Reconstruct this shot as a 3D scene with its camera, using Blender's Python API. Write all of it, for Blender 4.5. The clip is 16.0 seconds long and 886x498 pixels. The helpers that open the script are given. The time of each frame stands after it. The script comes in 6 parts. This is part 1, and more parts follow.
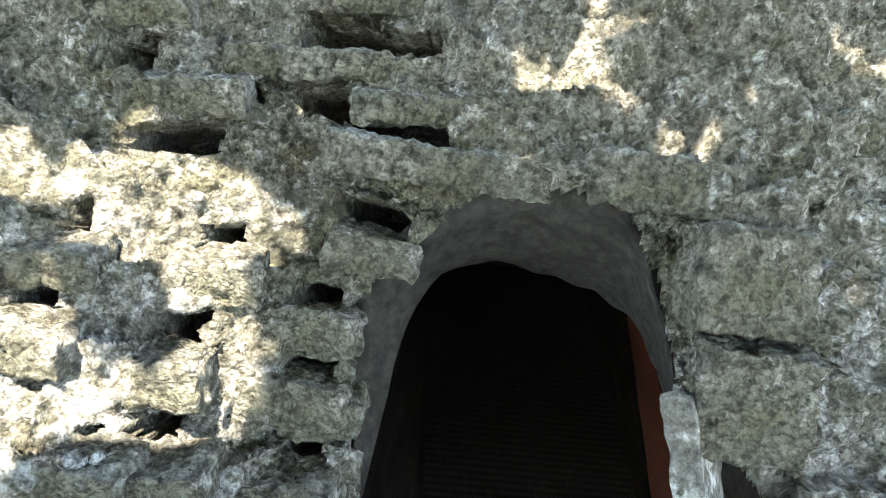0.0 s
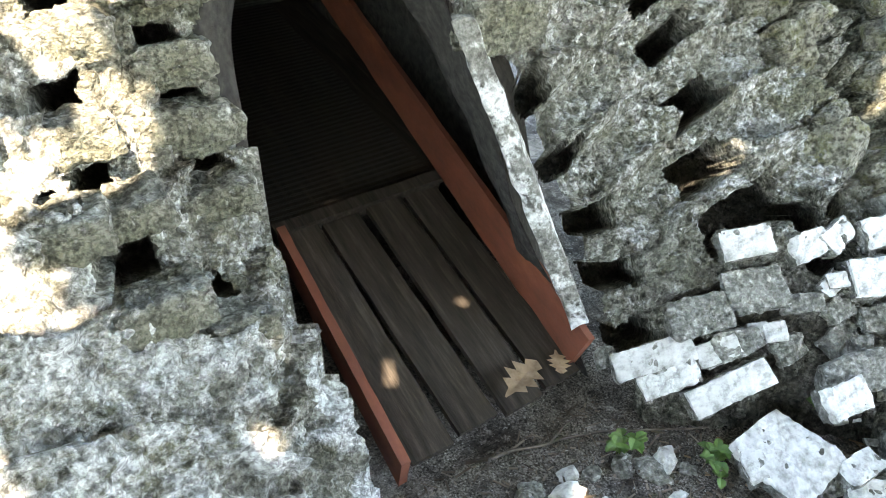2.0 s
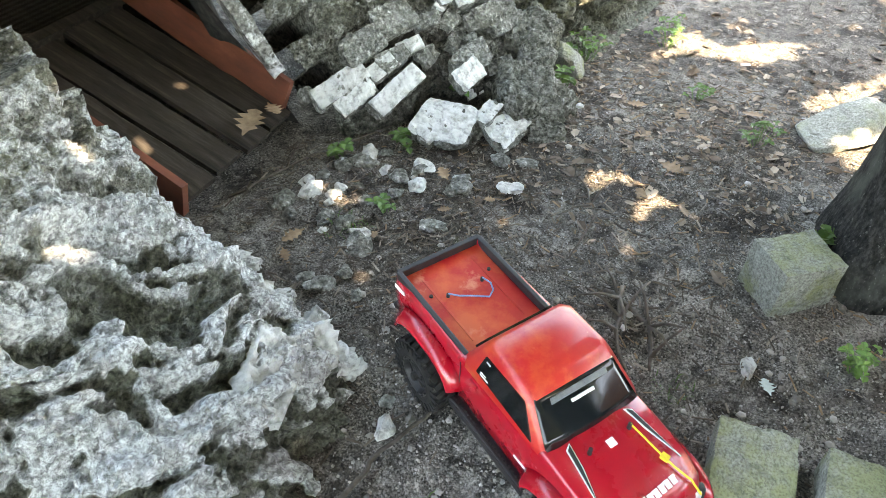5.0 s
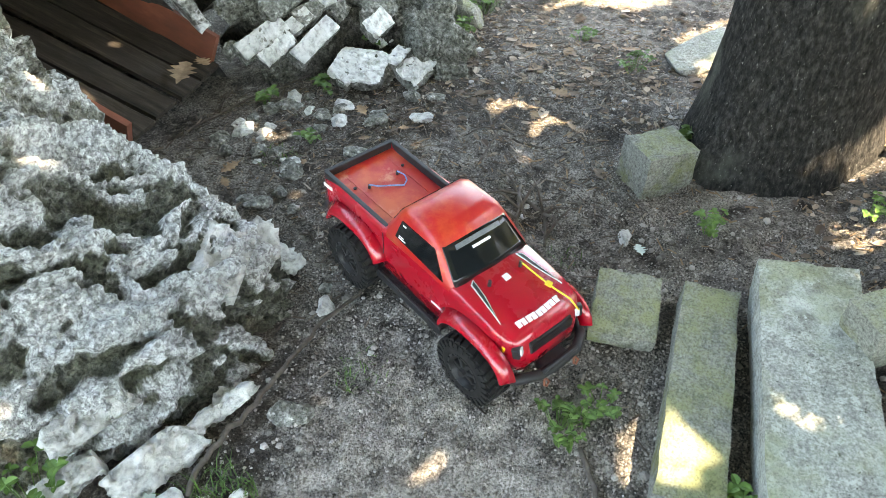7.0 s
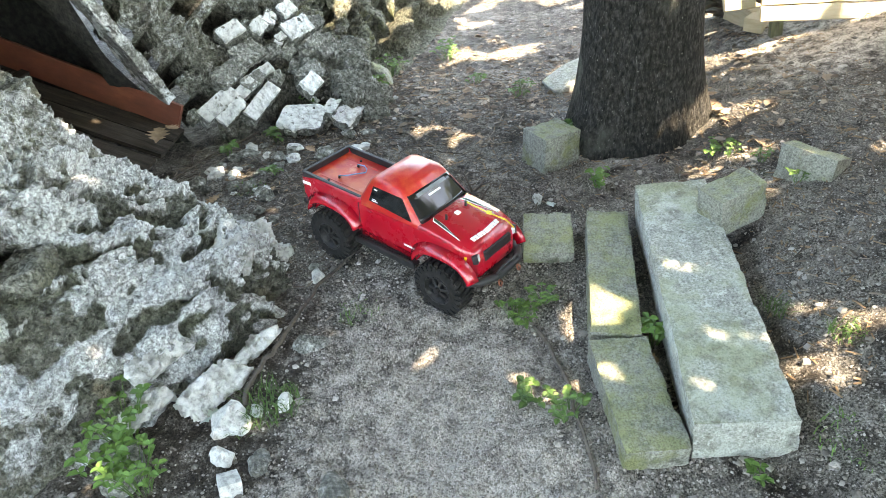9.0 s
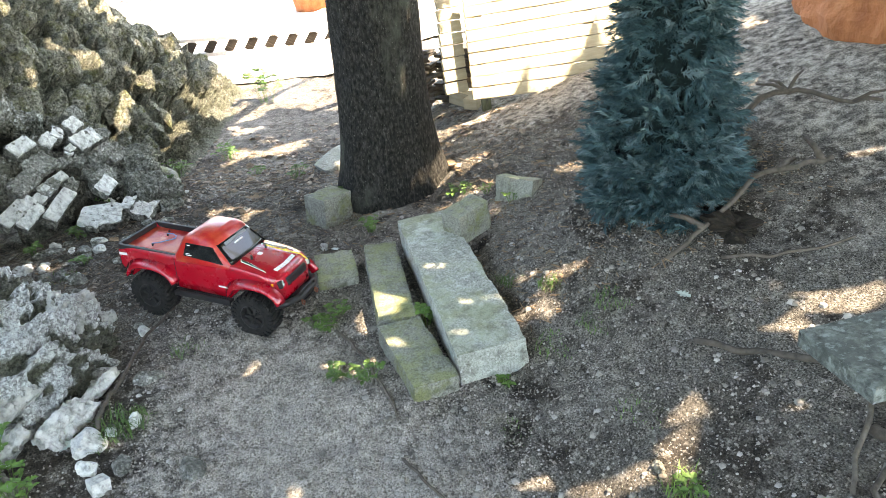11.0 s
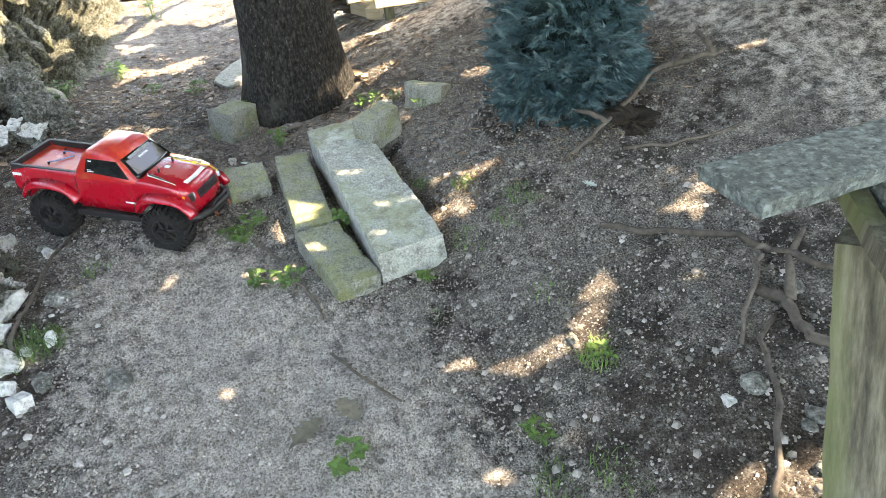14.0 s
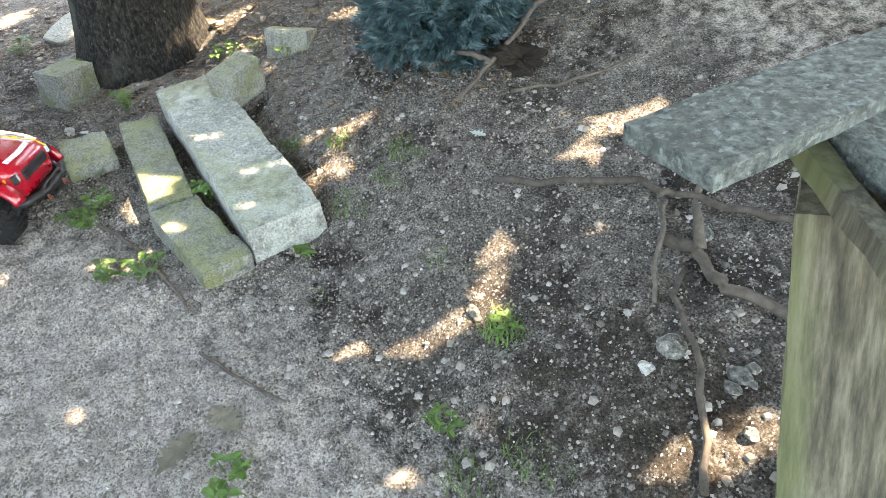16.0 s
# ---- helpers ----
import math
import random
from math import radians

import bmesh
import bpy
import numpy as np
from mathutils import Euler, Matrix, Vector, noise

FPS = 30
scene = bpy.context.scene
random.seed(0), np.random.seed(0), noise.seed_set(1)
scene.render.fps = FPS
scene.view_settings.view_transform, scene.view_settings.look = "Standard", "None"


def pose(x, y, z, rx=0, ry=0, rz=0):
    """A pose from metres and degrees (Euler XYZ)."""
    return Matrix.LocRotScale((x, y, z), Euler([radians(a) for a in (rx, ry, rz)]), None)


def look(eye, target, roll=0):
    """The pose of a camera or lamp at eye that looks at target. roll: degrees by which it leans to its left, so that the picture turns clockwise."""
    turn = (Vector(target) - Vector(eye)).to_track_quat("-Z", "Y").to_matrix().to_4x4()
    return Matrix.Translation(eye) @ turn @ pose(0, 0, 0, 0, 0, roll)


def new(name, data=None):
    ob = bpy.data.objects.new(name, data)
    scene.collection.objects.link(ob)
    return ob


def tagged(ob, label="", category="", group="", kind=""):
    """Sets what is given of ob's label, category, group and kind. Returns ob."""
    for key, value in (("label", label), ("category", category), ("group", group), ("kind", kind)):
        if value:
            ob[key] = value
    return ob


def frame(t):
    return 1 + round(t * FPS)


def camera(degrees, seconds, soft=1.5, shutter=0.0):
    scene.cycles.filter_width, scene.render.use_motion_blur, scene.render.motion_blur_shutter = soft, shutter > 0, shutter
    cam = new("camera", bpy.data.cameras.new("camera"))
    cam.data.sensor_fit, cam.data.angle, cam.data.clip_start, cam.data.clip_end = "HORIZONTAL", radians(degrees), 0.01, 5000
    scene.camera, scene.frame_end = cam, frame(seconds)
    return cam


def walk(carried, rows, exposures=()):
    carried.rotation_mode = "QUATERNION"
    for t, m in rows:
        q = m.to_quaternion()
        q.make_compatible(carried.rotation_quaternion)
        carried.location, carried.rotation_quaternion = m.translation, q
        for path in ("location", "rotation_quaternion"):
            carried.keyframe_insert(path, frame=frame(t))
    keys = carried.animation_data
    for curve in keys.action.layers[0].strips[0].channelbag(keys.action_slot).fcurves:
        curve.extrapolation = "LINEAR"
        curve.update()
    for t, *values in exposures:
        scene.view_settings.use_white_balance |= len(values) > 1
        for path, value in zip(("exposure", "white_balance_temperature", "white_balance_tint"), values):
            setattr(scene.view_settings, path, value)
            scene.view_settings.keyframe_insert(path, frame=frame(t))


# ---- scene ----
cam = camera(63.04, 16.0, 0.85)
PATH = [
    (0, (0.016, -0.0058, 1.104), (0.0625, 1.8999, 0.4987), 6.25),
    (0.5, (-0.1775, -0.055, 1.1185), (0.1841, 1.7808, 0.412), 3.58),
    (1, (-0.2444, -0.1423, 1.1252), (0.3492, 1.5723, 0.2839), 0.88),
    (1.5, (-0.2293, -0.1665, 1.088), (0.528, 1.3911, 0.0878), -0.60),
    (2, (-0.3282, -0.1993, 1.0746), (0.5703, 1.1768, -0.0653), -1.04),
    (2.5, (-0.4681, -0.2396, 1.0696), (0.5544, 0.9532, -0.168), -0.01),
    (3, (-0.4942, -0.3108, 1.0079), (0.6154, 0.7083, -0.3075), 1.24),
    (3.5, (-0.5063, -0.4069, 0.9702), (0.6598, 0.461, -0.4035), 2.02),
    (4, (-0.5557, -0.4471, 0.9951), (0.662, 0.3291, -0.3886), 1.31),
    (4.2, (-0.6032, -0.4624, 1.0066), (0.6422, 0.2913, -0.3649), 0.87),
    (6.3, (-1.0207, -0.6582, 1.0583), (0.367, -0.0926, -0.2662), -1.57),
    (6.5, (-1.0439, -0.6734, 1.0507), (0.3446, -0.1334, -0.2836), -1.22),
    (7, (-1.0523, -0.6862, 1.0492), (0.3339, -0.1868, -0.3032), -0.25),
    (7.5, (-1.0372, -0.7261, 1.0483), (0.3574, -0.2444, -0.3019), 0.27),
    (8, (-1.069, -0.7467, 1.0575), (0.3546, -0.264, -0.2617), -0.95),
    (8.5, (-1.319, -0.6947, 1.0283), (0.1984, -0.2544, -0.198), -2.63),
    (9, (-1.5857, -0.719, 1.0492), (0.0357, -0.4079, -0.0797), -4.12),
    (9.5, (-1.7769, -0.8045, 1.0638), (-0.0723, -0.671, 0.0262), -5.35),
    (10, (-1.9105, -0.797, 1.0694), (-0.1545, -0.8392, 0.113), -5.59),
    (10.2, (-1.9788, -0.7744, 1.0575), (-0.2122, -0.8799, 0.1259), -5.34),
    (12.3, (-2.1422, -0.7105, 1.1244), (-0.3975, -1.0642, 0.213), -1.88),
    (12.5, (-2.1511, -0.6991, 1.1107), (-0.415, -1.0508, 0.1821), -1.86),
    (13, (-2.1887, -0.6748, 1.0677), (-0.4816, -1.0346, 0.0897), -1.94),
    (13.5, (-2.1931, -0.6754, 1.0486), (-0.5247, -1.0753, 0.0208), -2.26),
    (14, (-2.1528, -0.6956, 1.0384), (-0.5373, -1.1727, -0.0399), -2.61),
    (14.5, (-2.0389, -0.7559, 1.017), (-0.4835, -1.3161, -0.1087), -2.83),
    (15, (-2.0091, -0.7708, 0.9777), (-0.5135, -1.3999, -0.1917), -2.67),
    (15.5, (-2.0011, -0.7734, 0.9703), (-0.5504, -1.4493, -0.2291), -2.11),
    (16, (-1.9971, -0.7758, 0.9751), (-0.5721, -1.4856, -0.2355), -1.70),
]
EXPOSURES = ((0.0, 3.87, 7300, 10), (1.0, 3.97, 7500, 10), (2.0, 4.43, 8200, 12), (4.0, 4.28, 9200, 12), (7.0, 4.05, 8900, 10), (8.0, 4.12, 8900, 10), (10.0, 3.8, 8600, 11), (12.5, 3.6, 8700, 13), (14.5, 3.9, 8900, 14), (16.0, 4.05, 8900, 14))
walk(cam, [(t, look(eye, target, roll)) for t, eye, target, roll in PATH], EXPOSURES)

# ---- sky and sun ----
SUN_AZ, SUN_EL = 198.0, 58.0      # degrees; azimuth from +y clockwise to +x
TO_SUN = Vector((math.sin(radians(SUN_AZ)) * math.cos(radians(SUN_EL)), math.cos(radians(SUN_AZ)) * math.cos(radians(SUN_EL)), math.sin(radians(SUN_EL))))
world = bpy.data.worlds.new("sky")
scene.world = world
world.use_nodes = True
wn = world.node_tree
sky = wn.nodes.new("ShaderNodeTexSky")
sky.sky_type = "NISHITA"
sky.sun_disc = False
sky.sun_elevation, sky.sun_rotation = radians(SUN_EL), radians(SUN_AZ)
wn.nodes["Background"].inputs["Strength"].default_value = 0.15
wn.links.new(sky.outputs["Color"], wn.nodes["Background"].inputs["Color"])
sun = bpy.data.lights.new("sun", "SUN")
sun.energy, sun.angle, sun.color = 2.6, radians(0.45), (1.0, 0.905, 0.81)
new("sun", sun).matrix_world = look(TO_SUN * 30, (0, 0, 0))


# ---- materials ----
def ramp(nt, fac, stops):
    r = nt.nodes.new("ShaderNodeValToRGB")
    while len(r.color_ramp.elements) < len(stops):
        r.color_ramp.elements.new(0.5)
    for e, (p, c) in zip(r.color_ramp.elements, stops):
        e.position = p
        e.color = (c, c, c, 1) if isinstance(c, (int, float)) else (*c, 1)
    nt.links.new(fac, r.inputs["Fac"])
    return r.outputs["Color"]


def mixed(nt, fac, a, b):
    m = nt.nodes.new("ShaderNodeMix")
    m.data_type = "RGBA"
    for sock, v in ((m.inputs[0], fac), (m.inputs[6], a), (m.inputs[7], b)):
        if isinstance(v, (int, float)):
            sock.default_value = v
        elif isinstance(v, tuple):
            sock.default_value = (*v, 1)
        else:
            nt.links.new(v, sock)
    return m.outputs[2]


def surface(name, stops, scale=20.0, rough=0.85, metal=0.0, bump=0.4, bump_scale=90.0, patches=(), stretch=(1, 1, 1), vary=0.12, mask=None, coat=0.0, depth=0.01, spec=0.5, pale=None, island=None, cells=0.0, moss=None, pits=(), cap=None):
    """Grain by stops (position, colour) over a noise, broad patches (colour, scale, low, high), a mask attribute (name, colour), relief."""
    made = bpy.data.materials.new(name)
    made.use_nodes = True
    nt = made.node_tree
    bsdf = nt.nodes["Principled BSDF"]
    co = nt.nodes.new("ShaderNodeTexCoord")
    mp = nt.nodes.new("ShaderNodeMapping")
    mp.inputs["Scale"].default_value = stretch
    nt.links.new(co.outputs["Object"], mp.inputs["Vector"])

    def grain(s, detail=8.0, r=0.68):
        n = nt.nodes.new("ShaderNodeTexNoise")
        n.inputs["Scale"].default_value, n.inputs["Detail"].default_value, n.inputs["Roughness"].default_value = s, detail, r
        nt.links.new(mp.outputs["Vector"], n.inputs["Vector"])
        return n.outputs["Fac"]
    col = ramp(nt, grain(scale), stops)
    for c, s, lo, hi in patches:
        col = mixed(nt, ramp(nt, grain(s, 7.0, 0.65), ((lo, 0.0), (hi, 1.0))), col, c)
    pop = None
    if cells:
        wob = nt.nodes.new("ShaderNodeMix")
        wob.data_type = "RGBA"
        wob.blend_type = "LINEAR_LIGHT"
        wob.inputs[0].default_value = 1.1 / cells
        nt.links.new(mp.outputs["Vector"], wob.inputs[6])
        jig = nt.nodes.new("ShaderNodeTexNoise")
        jig.inputs["Scale"].default_value = cells * 0.9
        nt.links.new(mp.outputs["Vector"], jig.inputs["Vector"])
        nt.links.new(jig.outputs["Color"], wob.inputs[7])
        vor = nt.nodes.new("ShaderNodeTexVoronoi")
        vor.inputs["Scale"].default_value = cells
        nt.links.new(wob.outputs[2], vor.inputs["Vector"])
        pop = vor.outputs["Distance"]
    for layer in (mask, pale, moss):
        if not layer:
            continue
        at = nt.nodes.new("ShaderNodeAttribute")
        at.attribute_name = layer[0]
        ma = nt.nodes.new("ShaderNodeMath")
        ma.operation = "ADD"
        nt.links.new(at.outputs["Fac"], ma.inputs[0])
        nt.links.new(grain(layer[2]), ma.inputs[1])
        soft = 0.2 if layer is mask else 0.25
        m2 = ramp(nt, ma.outputs[0], ((1.0 - soft, 0.0), (1.0, 0.95 if layer is mask else 0.75)))
        col = mixed(nt, m2, col, layer[1])
    if pop:                                  # crevices between the lumps, darkened in the colour as shade
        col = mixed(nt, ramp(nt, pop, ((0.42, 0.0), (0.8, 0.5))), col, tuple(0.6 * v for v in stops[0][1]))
    if cap:                                  # moss on the level faces
        geo = nt.nodes.new("ShaderNodeNewGeometry")
        xyz = nt.nodes.new("ShaderNodeSeparateXYZ")
        nt.links.new(geo.outputs["True Normal"], xyz.inputs[0])
        m = nt.nodes.new("ShaderNodeMath")
        m.operation = "MULTIPLY"
        nt.links.new(ramp(nt, xyz.outputs[2], ((0.6, 0.0), (0.88, 1.0))), m.inputs[0])
        nt.links.new(ramp(nt, grain(cap[1]), ((cap[2], 0.0), (cap[3], cap[4]))), m.inputs[1])
        col = mixed(nt, m.outputs[0], col, cap[0])
    for s, low, start, end in pits:          # fine dark grain: occlusion of small hollows put into the colour
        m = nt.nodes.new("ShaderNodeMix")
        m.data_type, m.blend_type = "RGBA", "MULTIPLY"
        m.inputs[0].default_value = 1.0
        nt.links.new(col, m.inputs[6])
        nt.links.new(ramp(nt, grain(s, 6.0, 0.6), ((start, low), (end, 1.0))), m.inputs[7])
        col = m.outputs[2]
    if island:
        geo = nt.nodes.new("ShaderNodeNewGeometry")
        col = mixed(nt, 0.75, col, ramp(nt, geo.outputs["Random Per Island"], island))
    if vary:
        info = nt.nodes.new("ShaderNodeObjectInfo")
        hsv = nt.nodes.new("ShaderNodeHueSaturation")
        mr = nt.nodes.new("ShaderNodeMapRange")
        mr.inputs["To Min"].default_value, mr.inputs["To Max"].default_value = 1 - vary, 1 + vary
        nt.links.new(info.outputs["Random"], mr.inputs["Value"])
        nt.links.new(mr.outputs["Result"], hsv.inputs["Value"])
        nt.links.new(col, hsv.inputs["Color"])
        col = hsv.outputs["Color"]
    nt.links.new(col, bsdf.inputs["Base Color"])
    bsdf.inputs["Metallic"].default_value = metal
    bsdf.inputs["Coat Weight"].default_value = coat
    bsdf.inputs["Coat Roughness"].default_value = 0.12
    bsdf.inputs["Specular IOR Level"].default_value = spec
    rr = nt.nodes.new("ShaderNodeMapRange")
    rr.inputs["To Min"].default_value, rr.inputs["To Max"].default_value = max(rough - 0.12, 0.03), min(rough + 0.12, 1)
    nt.links.new(grain(scale * 1.7), rr.inputs["Value"])
    nt.links.new(rr.outputs["Result"], bsdf.inputs["Roughness"])
    if bump:
        b = nt.nodes.new("ShaderNodeBump")
        b.inputs["Strength"].default_value, b.inputs["Distance"].default_value = bump, depth
        high = grain(bump_scale)
        if pop:
            sub = nt.nodes.new("ShaderNodeMath")
            sub.operation = "MULTIPLY_ADD"
            sub.inputs[1].default_value = -0.55
            nt.links.new(pop, sub.inputs[0])
            nt.links.new(high, sub.inputs[2])
            high = sub.outputs[0]
        nt.links.new(high, b.inputs["Height"])
        nt.links.new(b.outputs["Normal"], bsdf.inputs["Normal"])
    return made


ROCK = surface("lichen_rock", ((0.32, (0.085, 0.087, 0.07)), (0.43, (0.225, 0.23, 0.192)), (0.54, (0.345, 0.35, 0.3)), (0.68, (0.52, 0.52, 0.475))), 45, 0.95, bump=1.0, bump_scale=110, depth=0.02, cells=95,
               patches=(((0.46, 0.46, 0.42), 17, 0.52, 0.68), ((0.22, 0.225, 0.16), 5, 0.5, 0.66), ((0.08, 0.08, 0.066), 13, 0.6, 0.7), ((0.68, 0.685, 0.64), 24, 0.58, 0.68)), mask=("crust", (0.89, 0.925, 0.92), 48), pale=("earth_shade", (0.045, 0.037, 0.03), 20), moss=("moss", (0.13, 0.142, 0.105), 12), vary=0, spec=0.1, pits=((75, 0.55, 0.4, 0.5), (170, 0.65, 0.4, 0.5)))
HEAP = surface("mossy_heap_stone", ((0.34, (0.09, 0.09, 0.065)), (0.5, (0.27, 0.27, 0.21)), (0.66, (0.48, 0.48, 0.4))), 7, 0.95, bump=1.0, bump_scale=9, depth=0.1, patches=(((0.17, 0.18, 0.08), 2.5, 0.48, 0.65), ((0.55, 0.55, 0.47), 6, 0.58, 0.7)), vary=0.3, pits=((14, 0.45, 0.37, 0.52),))
STONE = surface("pale_stone", ((0.35, (0.1, 0.103, 0.088)), (0.5, (0.28, 0.285, 0.25)), (0.65, (0.46, 0.46, 0.42))), 60, 0.94, bump=1.0, bump_scale=90, depth=0.014, patches=(((0.08, 0.085, 0.07), 14, 0.52, 0.66), ((0.62, 0.62, 0.57), 60, 0.58, 0.68)), vary=0.2, cells=100, pits=((95, 0.65, 0.37, 0.57),))
GRIT = surface("mixed_grit", ((0.3, (0.2, 0.19, 0.17)), (0.7, (0.4, 0.38, 0.35))), 90, 0.95, bump=0.5, bump_scale=200, depth=0.003, vary=0,
               island=((0.0, (0.05, 0.043, 0.036)), (0.35, (0.16, 0.145, 0.125)), (0.65, (0.3, 0.28, 0.25)), (0.85, (0.38, 0.36, 0.33)), (1.0, (0.5, 0.48, 0.45))))
CRUMB = surface("soil_crumb", ((0.3, (0.1, 0.088, 0.075)), (0.7, (0.25, 0.225, 0.195))), 90, 0.97, bump=0.4, bump_scale=250, depth=0.002, vary=0, spec=0.2,
                island=((0.0, (0.09, 0.08, 0.068)), (0.4, (0.22, 0.2, 0.175)), (0.85, (0.4, 0.37, 0.33)), (1.0, (0.55, 0.52, 0.47))))
CHIP = surface("bark_chip", ((0.3, (0.05, 0.04, 0.03)), (0.7, (0.14, 0.115, 0.09))), 60, 0.95, bump=0.4, bump_scale=150, depth=0.002, vary=0,
               island=((0.0, (0.03, 0.024, 0.018)), (0.5, (0.085, 0.066, 0.05)), (0.85, (0.19, 0.155, 0.12)), (1.0, (0.36, 0.31, 0.25))))
WHITE = surface("white_plaster", ((0.34, (0.36, 0.365, 0.34)), (0.46, (0.58, 0.59, 0.56)), (0.65, (0.76, 0.765, 0.73))), 18, 0.93, bump=1.0, bump_scale=45, depth=0.012, patches=(((0.24, 0.25, 0.21), 12, 0.54, 0.68), ((0.06, 0.06, 0.052), 16, 0.68, 0.72)), vary=0.12, pits=((70, 0.75, 0.37, 0.5),))
# grey cement far below its own tone: the tunnel's shade is in the colour
SHADED_CEMENT = surface("shaded_cement", ((0.35, (0.02, 0.0195, 0.017)), (0.65, (0.06, 0.058, 0.051))), 40, 0.95, bump=0.8, bump_scale=60, depth=0.01, vary=0, pits=((50, 0.4, 0.37, 0.57),))
PLASTER = surface("worn_whitewash", ((0.34, (0.07, 0.071, 0.063)), (0.5, (0.22, 0.223, 0.2)), (0.66, (0.38, 0.382, 0.35))), 60, 0.94, bump=1.0, bump_scale=60, depth=0.014, patches=(((0.66, 0.68, 0.66), 15, 0.49, 0.56), ((0.1, 0.1, 0.085), 38, 0.6, 0.67)), vary=0, pits=((110, 0.6, 0.37, 0.57),))
SOIL = surface("dry_soil", ((0.36, (0.022, 0.019, 0.016)), (0.45, (0.13, 0.124, 0.106)), (0.54, (0.27, 0.248, 0.22)), (0.66, (0.45, 0.424, 0.385))), 250, 0.97, bump=1.0, bump_scale=190, depth=0.007,
               patches=(((0.46, 0.43, 0.385), 3.0, 0.5, 0.66), ((0.06, 0.051, 0.043), 6, 0.5, 0.62), ((0.4, 0.378, 0.34), 38, 0.55, 0.66), ((0.11, 0.1, 0.088), 2.2, 0.54, 0.7), ((0.035, 0.03, 0.025), 33, 0.58, 0.68), ((0.66, 0.64, 0.6), 170, 0.6, 0.66), ((0.04, 0.033, 0.027), 60, 0.6, 0.7), ((0.1, 0.12, 0.035), 5.5, 0.66, 0.76)), mask=("mulch", (0.075, 0.062, 0.05), 40), pale=("pale", (0.68, 0.63, 0.56), 30), vary=0, spec=0.2, pits=((230, 0.36, 0.38, 0.55), (30, 0.55, 0.37, 0.57)))
SAND = surface("sandstone", ((0.34, (0.19, 0.2, 0.175)), (0.5, (0.38, 0.4, 0.355)), (0.66, (0.54, 0.56, 0.505))), 170, 0.94, bump=1.0, bump_scale=110, depth=0.008, patches=(((0.19, 0.2, 0.16), 22, 0.56, 0.68), ((0.5, 0.535, 0.49), 60, 0.57, 0.63), ((0.07, 0.072, 0.058), 110, 0.63, 0.68), ((0.5, 0.545, 0.49), 9, 0.5, 0.66)), vary=0.08, pits=((240, 0.75, 0.4, 0.5), (30, 0.75, 0.37, 0.5)), cap=((0.27, 0.3, 0.17), 7, 0.46, 0.62, 0.7))
MOSSY = surface("mossy_sandstone", ((0.34, (0.14, 0.148, 0.12)), (0.5, (0.28, 0.29, 0.25)), (0.66, (0.4, 0.41, 0.36))), 170, 0.95, bump=1.0, bump_scale=110, depth=0.008, patches=(((0.12, 0.125, 0.09), 22, 0.56, 0.68), ((0.2, 0.22, 0.1), 9, 0.52, 0.66)), vary=0.08, pits=((240, 0.7, 0.4, 0.5), (30, 0.75, 0.37, 0.5)), cap=((0.25, 0.275, 0.125), 14, 0.36, 0.6, 0.8))
BARK = surface("grey_bark", ((0.34, (0.008, 0.0078, 0.007)), (0.5, (0.026, 0.0252, 0.023)), (0.68, (0.07, 0.068, 0.062))), 100, 0.93, bump=1.0, bump_scale=75, depth=0.012, stretch=(1, 1, 0.5), patches=(((0.085, 0.09, 0.075), 5, 0.55, 0.7), ((0.2, 0.2, 0.18), 170, 0.63, 0.69)), vary=0, spec=0.12)
RED = surface("red_polycarbonate", ((0.35, (0.36, 0.003, 0.014)), (0.65, (0.43, 0.005, 0.02))), 8, 0.27, bump=0.05, bump_scale=160, depth=0.001, patches=(((0.44, 0.012, 0.014), 9, 0.56, 0.72),), coat=0.6, vary=0)
WORN = surface("sun_faded_red", ((0.38, (0.42, 0.006, 0.012)), (0.56, (0.47, 0.022, 0.014)), (0.7, (0.58, 0.11, 0.035))), 10, 0.4, patches=(((0.56, 0.09, 0.03), 7, 0.48, 0.62), ((0.62, 0.2, 0.12), 17, 0.6, 0.72)), bump=0.12, bump_scale=160, depth=0.001, coat=0.35, vary=0, spec=0.4)
BLACK = surface("black_plastic", ((0.35, (0.008, 0.008, 0.009)), (0.7, (0.02, 0.02, 0.021))), 40, 0.55, bump=0.2, bump_scale=200, depth=0.001, vary=0)
RUBBER = surface("dusty_rubber", ((0.3, (0.008, 0.008, 0.0085)), (0.6, (0.022, 0.0215, 0.021)), (0.8, (0.06, 0.055, 0.05))), 45, 0.9, bump=0.4, bump_scale=220, depth=0.001, vary=0, spec=0.2)
SMOKED = surface("smoked_window", ((0.3, (0.004, 0.005, 0.006)), (0.7, (0.01, 0.012, 0.013))), 10, 0.0, bump=0.03, bump_scale=25, depth=0.002, vary=0, spec=0.5)
STRIP = surface("grey_film", ((0.3, (0.1, 0.11, 0.12)), (0.7, (0.2, 0.21, 0.22))), 60, 0.3, bump=0, vary=0)
DECAL = surface("white_decal", ((0.3, (0.7, 0.7, 0.7)), (0.7, (0.82, 0.82, 0.82))), 40, 0.5, bump=0, vary=0)
SILVER = surface("silver_lamp", ((0.3, (0.35, 0.36, 0.37)), (0.7, (0.75, 0.76, 0.77))), 60, 0.25, bump=0, vary=0)
AMBER = surface("amber_lens", ((0.3, (0.75, 0.35, 0.01)), (0.7, (0.85, 0.5, 0.03))), 60, 0.25, bump=0, vary=0)
YELLOW = surface("yellow_cord", ((0.3, (0.6, 0.4, 0.02)), (0.7, (0.75, 0.55, 0.04))), 200, 0.7, bump=0, vary=0)
